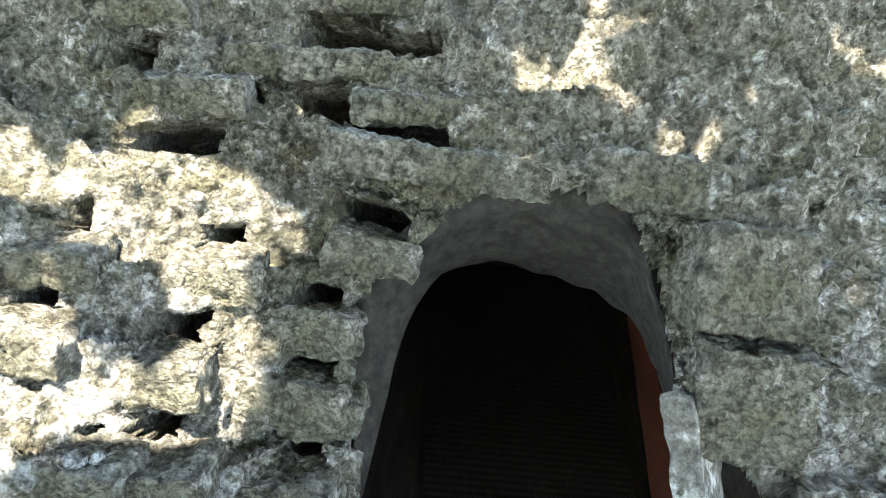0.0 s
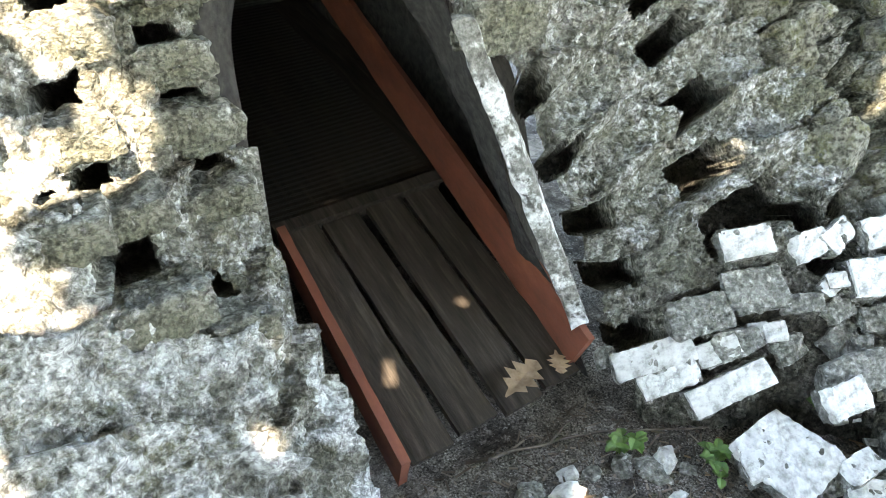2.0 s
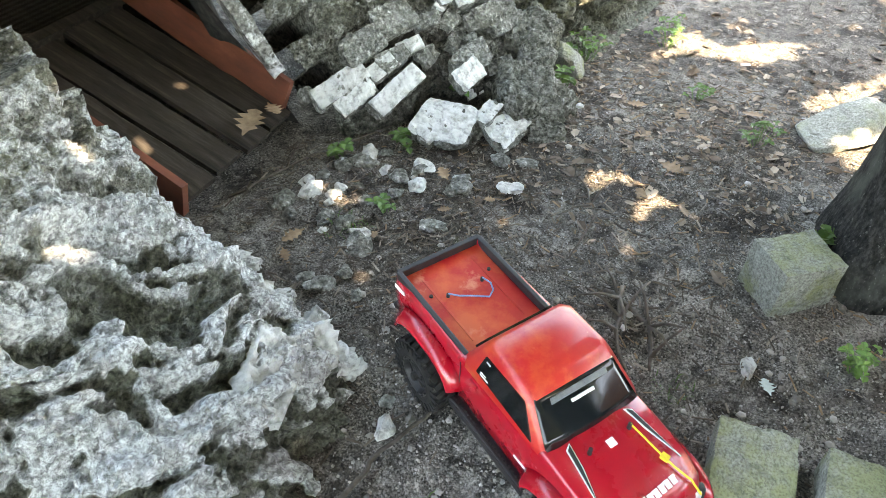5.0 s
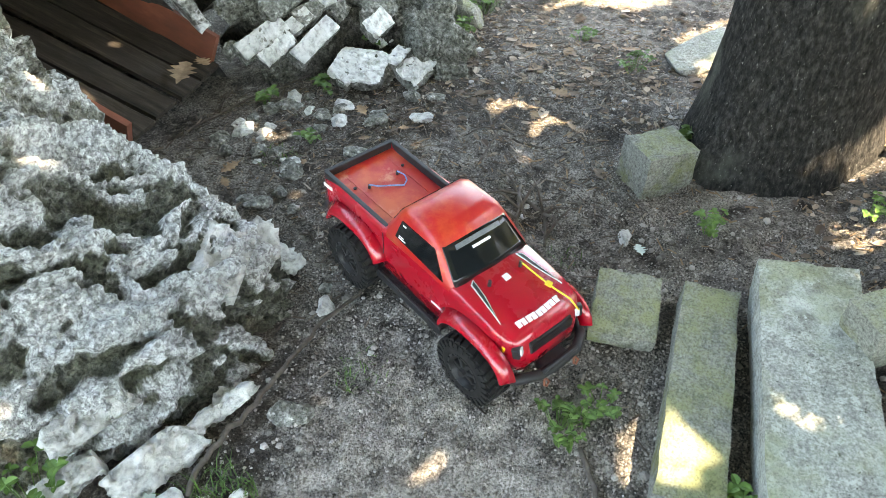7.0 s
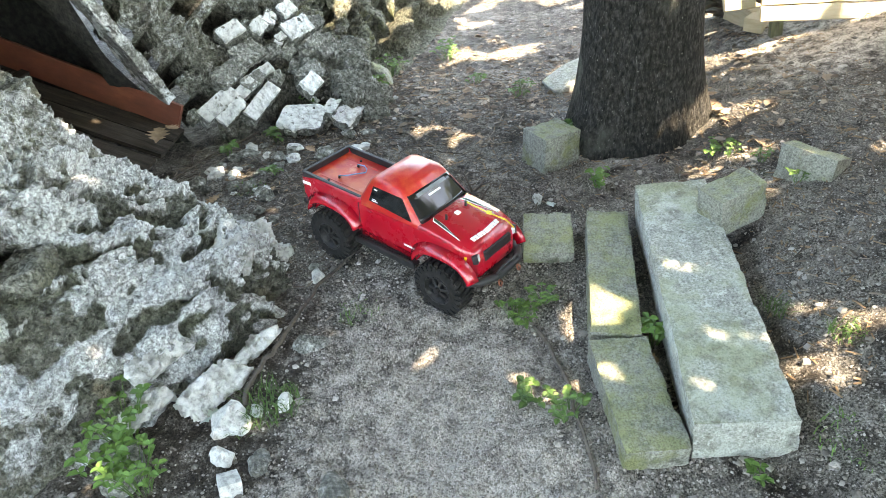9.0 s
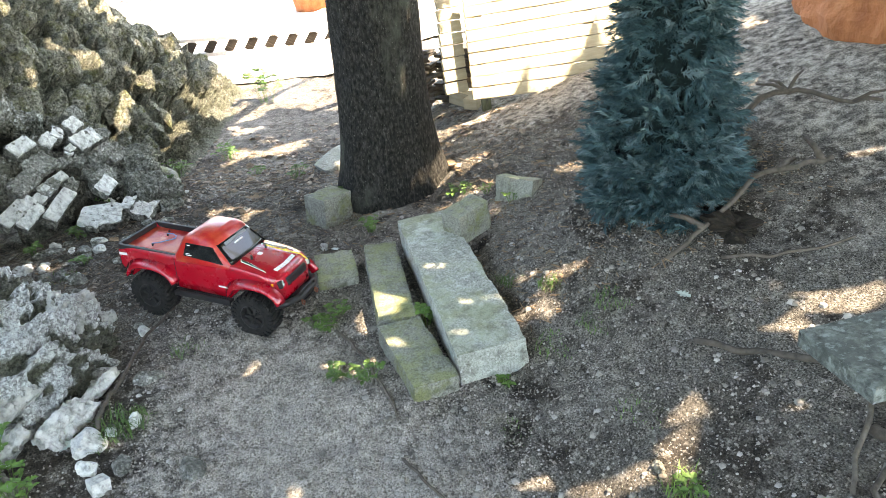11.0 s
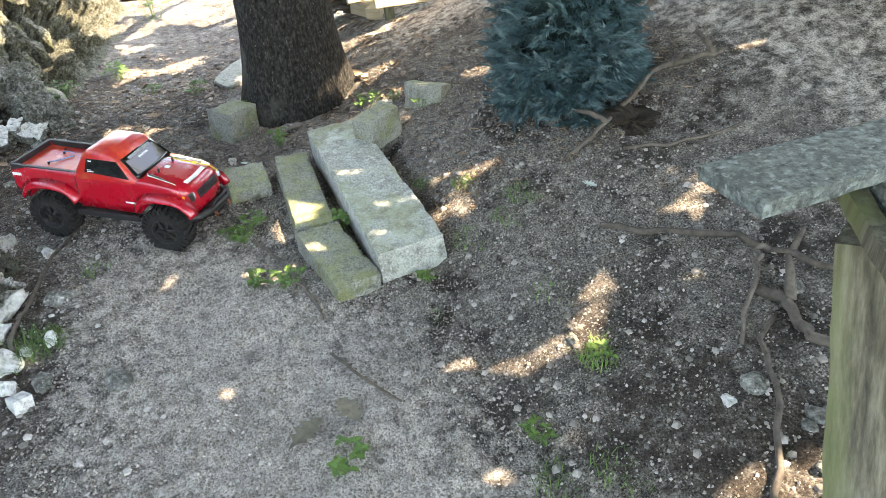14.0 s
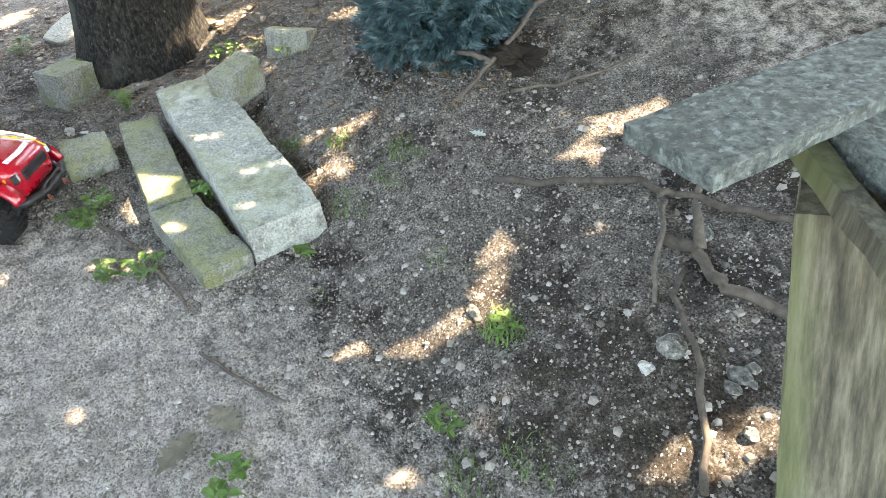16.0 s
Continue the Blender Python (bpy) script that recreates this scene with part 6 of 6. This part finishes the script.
WEEDS_TREE = (
    (0.271, -0.833, 0.035, 0.06, 22, 0.018), (0.51, -0.874, 0.035, 0.08, 24, 0.018), (0.58, -0.76, 0.03, 0.07, 7, 0.04), (0.33, -1.19, 0.03, 0.04, 10, 0.018), (0.08, -1.3, 0.03, 0.03, 8, 0.016), (0.233, -1.252, 0.03, 0.04, 9, 0.016), (0.42, 0.36, 0.03, 0.05, 8, 0.034),
    (0.535, 0.235, 0.03, 0.045, 7, 0.034), (0.3, 0.16, 0.03, 0.03, 6, 0.026), (0.79, 0.22, 0.025, 0.08, 5, 0.05), (1.05, -0.01, 0.035, 0.05, 8, 0.035), (0.985, -0.56, 0.05, 0.06, 16, 0.02), (1.24, -0.36, 0.05, 0.04, 12, 0.02), (1.35, 0.02, 0.08, 0.07, 20, 0.026),
    (0.38, -1.15, 0.04, 0.04, 10, 0.018), (1.6, -0.2, 0.08, 0.08, 20, 0.026), (2.7, -0.35, 0.12, 0.2, 24, 0.05), (0.84, -1.02, 0.05, 0.12, 24, 0.02),)
WEEDS = WEEDS_PATH + WEEDS_TREE
for k, (x, y, sp, h, n, s) in enumerate(WEEDS):
    weed(x, y, sp, h, n, 600 + k, size=s)


def grass(x, y, spread, height, n, seed):
    rnd = random.Random(seed)
    verts, faces = [], []
    for k in range(n):
        a, r = rnd.uniform(0, math.tau), spread * math.sqrt(rnd.random())
        p = Vector((math.cos(a) * r, math.sin(a) * r, -0.003))
        b = rnd.uniform(0, math.tau)
        d = Vector((math.cos(b), math.sin(b), 0)) * height * rnd.uniform(0.3, 1.0)
        w = Vector((-math.sin(b), math.cos(b), 0)) * 0.0011
        up = Vector((0, 0, height * rnd.uniform(0.5, 1)))
        i = len(verts)
        verts += [p - w, p + w, p + d * 0.35 + up * 0.7 + w * 0.8, p + d * 0.35 + up * 0.7 - w * 0.8, p + d + up * 0.85]
        faces += [(i, i + 1, i + 2, i + 3), (i + 3, i + 2, i + 4)]
    return tagged(part("grass_tuft", mesh_of("grass_tuft", verts, faces, LEAF), LEAF, m=pose(x, y, gz(x, y))), "thin green grass tuft on the soil", "grass", kind="stuff")


for k, (x, y, sp, h, n) in enumerate(((-0.64, -0.165, 0.06, 0.04, 160), (-1.22, -1.28, 0.045, 0.03, 110), (-1.43, -1.11, 0.06, 0.025, 120), (-0.647, -1.368, 0.06, 0.018, 120), (-0.698, -1.304, 0.05, 0.018, 90), (-0.46, -1.27, 0.04, 0.03, 90), (-0.34, -1.18, 0.035, 0.03, 70), (-0.68, -0.12, 0.05, 0.03, 80), (-0.33, -0.27, 0.05, 0.025, 50), (-1.46, -1.20, 0.06, 0.025, 90), (-0.62, -1.12, 0.06, 0.02, 90), (-0.7, -1.22, 0.07, 0.02, 110),
                                      (0.1, -0.55, 0.04, 0.02, 40), (-1.0, -1.3, 0.07, 0.015, 60), (0.2, 0.2, 0.05, 0.03, 30), (-0.9, -1.05, 0.05, 0.015, 50))):
    grass(x, y, sp, h, n, 700 + k)


def stick(points, r0, r1, seed, label="thin dry twig lying on the soil", name="twig", group="twigs on the soil", lift=0.004, fork=0):
    rnd = random.Random(seed)
    pts = []
    for a, b in zip(points, points[1:]):
        for f in (0, 0.33, 0.66):
            x, y = a[0] + (b[0] - a[0]) * f + rnd.uniform(-0.006, 0.006), a[1] + (b[1] - a[1]) * f + rnd.uniform(-0.006, 0.006)
            e = (a[2] if len(a) > 2 else 0) * (1 - f) + (b[2] if len(b) > 2 else 0) * f
            pts.append((x, y, gz(x, y) + lift + e))
    b = points[-1]
    pts.append((b[0], b[1], gz(b[0], b[1]) + lift + (b[2] if len(b) > 2 else 0)))
    bm = bmesh.new()
    n = len(pts)
    add_tube(bm, pts, [r0 + (r1 - r0) * k / (n - 1) for k in range(n)], 6)
    for k in range(fork):
        i = rnd.randrange(1, n - 1)
        p = Vector(pts[i])
        d = Vector((rnd.uniform(-1, 1), rnd.uniform(-1, 1), rnd.uniform(0, 0.6))).normalized() * 0.09
        add_tube(bm, [p, p + d * 0.5 + Vector((0, 0, 0.01)), p + d], [r1 * 1.4, r1, r1 * 0.6], 5)
    return tagged(part(name, bm, TWIG, smooth=True), label, "twig", group)


stick([(-0.05, -0.205, 0.004), (-0.123, -0.19, 0.008), (-0.228, -0.158, 0.012), (-0.3, -0.145, 0.014), (-0.354, -0.138, 0.014), (-0.42, -0.13, 0.014), (-0.488, -0.122, 0.014), (-0.55, -0.112, 0.014), (-0.611, -0.104, 0.01), (-0.65, -0.115, 0.004)], 0.004, 0.006, 1, "long thin dry branch curving along the rock's foot")
stick([(-0.36, -0.68), (-0.42, -0.71, 0.004), (-0.558, -0.756, 0.006), (-0.722, -0.79), (-0.78, -0.8)], 0.005, 0.003, 2)
stick([(-0.92, -0.79), (-1.0, -0.83, 0.004), (-1.119, -0.9)], 0.004, 0.003, 15)
stick([(-1.329, -1.565), (-1.371, -1.501, 0.01), (-1.477, -1.455, 0.012), (-1.571, -1.394, 0.01), (-1.646, -1.329, 0.004)], 0.005, 0.006, 3, "pale dry stick lying on the soil")
stick([(-0.877, -1.453), (-0.98, -1.55), (-1.097, -1.65, 0.006), (-1.207, -1.698), (-1.3, -1.732), (-1.4, -1.77)], 0.008, 0.006, 4, "grey surface root in the soil", fork=2)
stick([(-1.26, -1.59), (-1.314, -1.603, 0.012), (-1.36, -1.58, 0.01), (-1.412, -1.571, 0.01), (-1.499, -1.607), (-1.56, -1.63)], 0.012, 0.009, 5, "grey surface root in the soil", fork=1)
stick([(-1.17, -1.66), (-1.2, -1.62, 0.02), (-1.28, -1.55, 0.02), (-1.361, -1.476)], 0.006, 0.004, 16, "grey surface root in the soil")
stick([(-0.582, -1.535), (-0.55, -1.62, 0.02), (-0.53, -1.7, 0.04), (-0.467, -1.819, 0.05), (-0.493, -1.919, 0.05), (-0.509, -2.008, 0.03)], 0.006, 0.008, 6, "grey dead branch at the spruce's foot", fork=3)
stick([(-0.648, -1.636), (-0.706, -1.729), (-0.754, -1.839), (-0.77, -1.9)], 0.005, 0.003, 7, "thin grey root by the spruce")
stick([(-0.36, -1.86, 0.0), (-0.22, -1.9, 0.07), (-0.17, -2.0, 0.09), (-0.2, -2.1, 0.08), (-0.302, -2.157, 0.05), (-0.36, -2.25, 0.02)], 0.012, 0.005, 8, "crooked dead branch on the slope", fork=4)
stick([(0.167, 0.5), (0.3, 0.46, 0.004), (0.384, 0.44), (0.5, 0.37, 0.004), (0.592, 0.306, 0.01)], 0.004, 0.002, 10, fork=2)
stick([(0.2, -0.05), (0.05, -0.12), (-0.02, -0.1)], 0.003, 0.002, 11)
stick([(0.62, -0.2), (0.5, -0.28), (0.34, -0.27)], 0.003, 0.002, 12, fork=2)
stick([(0.28, -0.37), (0.22, -0.47), (0.12, -0.5)], 0.006, 0.003, 13, "dark exposed root tuft on the path", fork=5)
stick([(0.30, -0.40), (0.18, -0.42), (0.10, -0.46)], 0.005, 0.003, 14, "dark exposed root tuft on the path", fork=5)

# added dark lump in place of the shaded hollow under the dead branches
bm = stone_bm((0.13, 0.09, 0.05), 91, 4, 0.6)
tagged(part("rotten_stump", bm, OLDWOOD, m=pose(-0.56, -1.72, gz(-0.56, -1.72) + 0.005)), "dark lump standing for the shaded hollow beside the spruce", "stump")


def oak_leaf(x, y, size, yaw, seed, mat, label, z=None):
    rnd = random.Random(seed)
    n, verts = 11, [Vector((0, 0, 0))]
    for k in range(n):
        f = k / (n - 1)
        w = 0.36 * math.sin(math.pi * min(0.97, f + 0.06)) * (1 if k % 2 else 0.45)
        verts += [Vector((f, w, 0.16 * w + 0.08 * f * f)), Vector((f, -w, 0.2 * w + 0.08 * f * f)), Vector((f, 0, 0.02 + 0.06 * f * f))]
    faces = []
    for k in range(n - 1):
        a, b = 1 + 3 * k, 4 + 3 * k
        faces += [(a, b, b + 2, a + 2), (a + 2, b + 2, b + 1, a + 1)]
    verts = [v * size for v in verts]
    return tagged(part("fallen_leaf", mesh_of("fallen_leaf", verts, faces, mat), mat, m=pose(x, y, (gz(x, y) if z is None else z) + 0.006, rnd.uniform(-8, 8), rnd.uniform(-8, 8), yaw)), label, "leaf", "fallen leaves")


oak_leaf(0.36, 0.54, 0.11, 200, 1, DEADLEAF, "dry brown oak leaf at the ramp's end", z=0.118)
oak_leaf(0.39, 0.5, 0.07, 60, 2, DEADLEAF, "dry brown oak leaf at the ramp's end", z=0.1)
oak_leaf(-0.748, -1.514, 0.04, 40, 3, PALELEAF, "pale green leaf lying upside down on the soil")
oak_leaf(0.19, -0.69, 0.045, 200, 4, PALELEAF, "pale green leaf lying on the path")
oak_leaf(-1.066, -0.785, 0.085, 200, 5, MUDLEAF, "dull brown oak leaf on the path")
oak_leaf(-1.1, -0.74, 0.09, 130, 6, MUDLEAF, "dull brown oak leaf on the path")
oak_leaf(-0.45, -0.935, 0.05, 70, 7, DEADLEAF, "dry leaf between the stones")
oak_leaf(-0.66, -0.06, 0.045, 150, 8, PALELEAF, "pale lobed leaf at the rock's foot")
for k in range(26):
    a = math.radians(245 + 65 * (k * 0.618 % 1))
    r = 0.2 + 0.09 * (k * 0.37 % 1)
    oak_leaf(0.66 + r * math.cos(a), -0.95 + r * math.sin(a), 0.035 + 0.015 * math.sin(k), k * 71, 60 + k, DEADLEAF, "dry brown leaf at the tree's foot", z=gz(0.66 + r * math.cos(a), -0.95 + r * math.sin(a)) + 0.002 + 0.12 * (k * 0.53 % 1) * max(0.0, 0.24 - r) / 0.04)
LEAFSPOTS = ((0.6, -0.35), (0.75, -0.42), (0.9, -0.3), (0.5, 0.12), (0.35, 0.05), (0.2, 0.13), (0.95, -0.45), (1.1, -0.35), (1.2, -0.5), (0.1, 0.3), (0.05, 0.25), (0.45, -0.05), (0.62, -0.45), (1.05, -0.2))
for k, (x, y) in enumerate(LEAFSPOTS):
    oak_leaf(x, y, 0.05 + 0.02 * math.sin(k), k * 77, 20 + k, DEADLEAF, "dry brown leaf on the soil")


def scatter(name, label, n, seed, mat, maker, spots):
    rnd = random.Random(seed)
    verts, faces = [], []
    for k in range(n):
        x0, x1, y0, y1 = spots[k % len(spots)]
        x, y = rnd.uniform(x0, x1), rnd.uniform(y0, y1)
        if mound_z(x, y) > gz(x, y) + 0.02 and not (in_cut(x, y) and y < 0.5):
            continue
        maker(rnd, Vector((x, y, gz(x, y))), verts, faces)
    return tagged(new(name, mesh_of(name, verts, faces, mat)), label, "litter", kind="stuff")


def pebble_piece(rnd, p, verts, faces):
    s = 0.0018 + 0.0085 * rnd.random() ** 5
    i = len(verts)
    a = rnd.uniform(0, math.tau)
    for h, w in ((-0.3, 1.0), (0.35, 0.85)):
        for k in range(5):
            th = a + k * math.tau / 5
            verts.append(p + Vector((math.cos(th) * s * w * rnd.uniform(0.8, 1.2), math.sin(th) * s * w * rnd.uniform(0.8, 1.2), s * h)))
    verts.append(p + Vector((0, 0, s * 0.7)))
    for k in range(5):
        n = (k + 1) % 5
        faces += [(i + k, i + n, i + 5 + n, i + 5 + k), (i + 5 + k, i + 5 + n, i + 10)]


def crumb_piece(rnd, p, verts, faces):
    s = 0.0014 + 0.0034 * rnd.random() ** 1.6
    i = len(verts)
    a = rnd.uniform(0, math.tau)
    for k in range(4):
        th = a + k * math.tau / 4
        verts.append(p + Vector((math.cos(th) * s * rnd.uniform(0.7, 1.2), math.sin(th) * s * rnd.uniform(0.7, 1.2), -0.001)))
    verts.append(p + Vector((rnd.uniform(-0.4, 0.4) * s, rnd.uniform(-0.4, 0.4) * s, s * rnd.uniform(0.7, 1.1))))
    faces += [(i, i + 1, i + 4), (i + 1, i + 2, i + 4), (i + 2, i + 3, i + 4), (i + 3, i, i + 4)]


def chip_piece(rnd, p, verts, faces):
    ln, w = 0.006 + 0.03 * rnd.random() ** 2.5, rnd.uniform(0.001, 0.004)
    a = rnd.uniform(0, math.tau)
    u, v = Vector((math.cos(a), math.sin(a), rnd.uniform(-0.15, 0.3))) * ln / 2, Vector((-math.sin(a), math.cos(a), rnd.uniform(-0.3, 0.3))) * w / 2
    c = p + Vector((0, 0, 0.002 + rnd.random() * 0.004))
    t = Vector((0, 0, 0.0016))
    i = len(verts)
    verts += [c - u - v, c + u - v, c + u + v, c - u + v, c - u - v + t, c + u - v + t, c + u + v + t, c - u + v + t]
    faces += [(i + 4, i + 5, i + 6, i + 7), (i, i + 1, i + 5, i + 4), (i + 1, i + 2, i + 6, i + 5), (i + 2, i + 3, i + 7, i + 6), (i + 3, i, i + 4, i + 7)]


def flake_piece(rnd, p, verts, faces):
    ln = rnd.uniform(0.006, 0.016) * (1 + 0.8 * (rnd.random() < 0.15))
    a, lift = rnd.uniform(0, math.tau), rnd.uniform(0.1, 0.5)
    u, v = Vector((math.cos(a), math.sin(a), rnd.uniform(-0.2, 0.2))) * ln, Vector((-math.sin(a), math.cos(a), rnd.uniform(-0.2, 0.2))) * ln * rnd.uniform(0.35, 0.7)
    c = p + Vector((0, 0, 0.003))
    up = Vector((0, 0, ln * lift))
    i = len(verts)
    verts += [c - u, c - u * 0.3 + v + up * 0.6, c + u * 0.6 + v * 0.7 + up, c + u, c + u * 0.4 - v + up * 0.7, c - u * 0.5 - v * 0.8 + up * 0.4, c]
    faces += [(i + k, i + (k + 1) % 6, i + 6) for k in range(6)]


WIDE = (-1.9, 1.3, -2.0, 0.2)
NEAR = (-1.9, 0.3, -1.7, 0.0)
scatter("gravel", "scattered pale grit and pebbles on the soil", 6000, 31, GRIT, pebble_piece, (WIDE, NEAR))
scatter("soil_crumbs", "small loose crumbs of dry soil", 70000, 34, CRUMB, crumb_piece, (NEAR, (-1.6, 0.1, -1.1, -0.2), (-1.5, -0.3, -1.0, -0.3), WIDE))
scatter("wood_chips", "dark brown wood chips and bark litter on the soil", 7000, 32, CHIP, chip_piece, ((0.0, 1.4, -0.7, 0.3), (0.2, 1.2, -0.6, 0.1), (-0.4, 1.8, -2.0, 0.1), (-0.2, 0.6, -0.15, 0.5), (-0.5, 0.6, -2.0, -1.2)))
scatter("leaf_litter", "small dry leaf crumbs on the soil", 2200, 33, DEADLEAF, chip_piece, ((0.0, 1.6, -1.5, 0.3), (0.3, 1.8, -1.6, 0.1), (-0.6, 0.3, -2.0, -1.1)))
scatter("leaf_flakes", "broken dry leaves and bark flakes on the soil", 1100, 35, FLAKE, flake_piece, ((0.4, 1.6, -0.75, 0.0), (0.6, 2.2, -0.9, 0.0), (0.6, 2.2, -0.9, 0.0), (0.2, 1.2, -1.5, -1.0)))
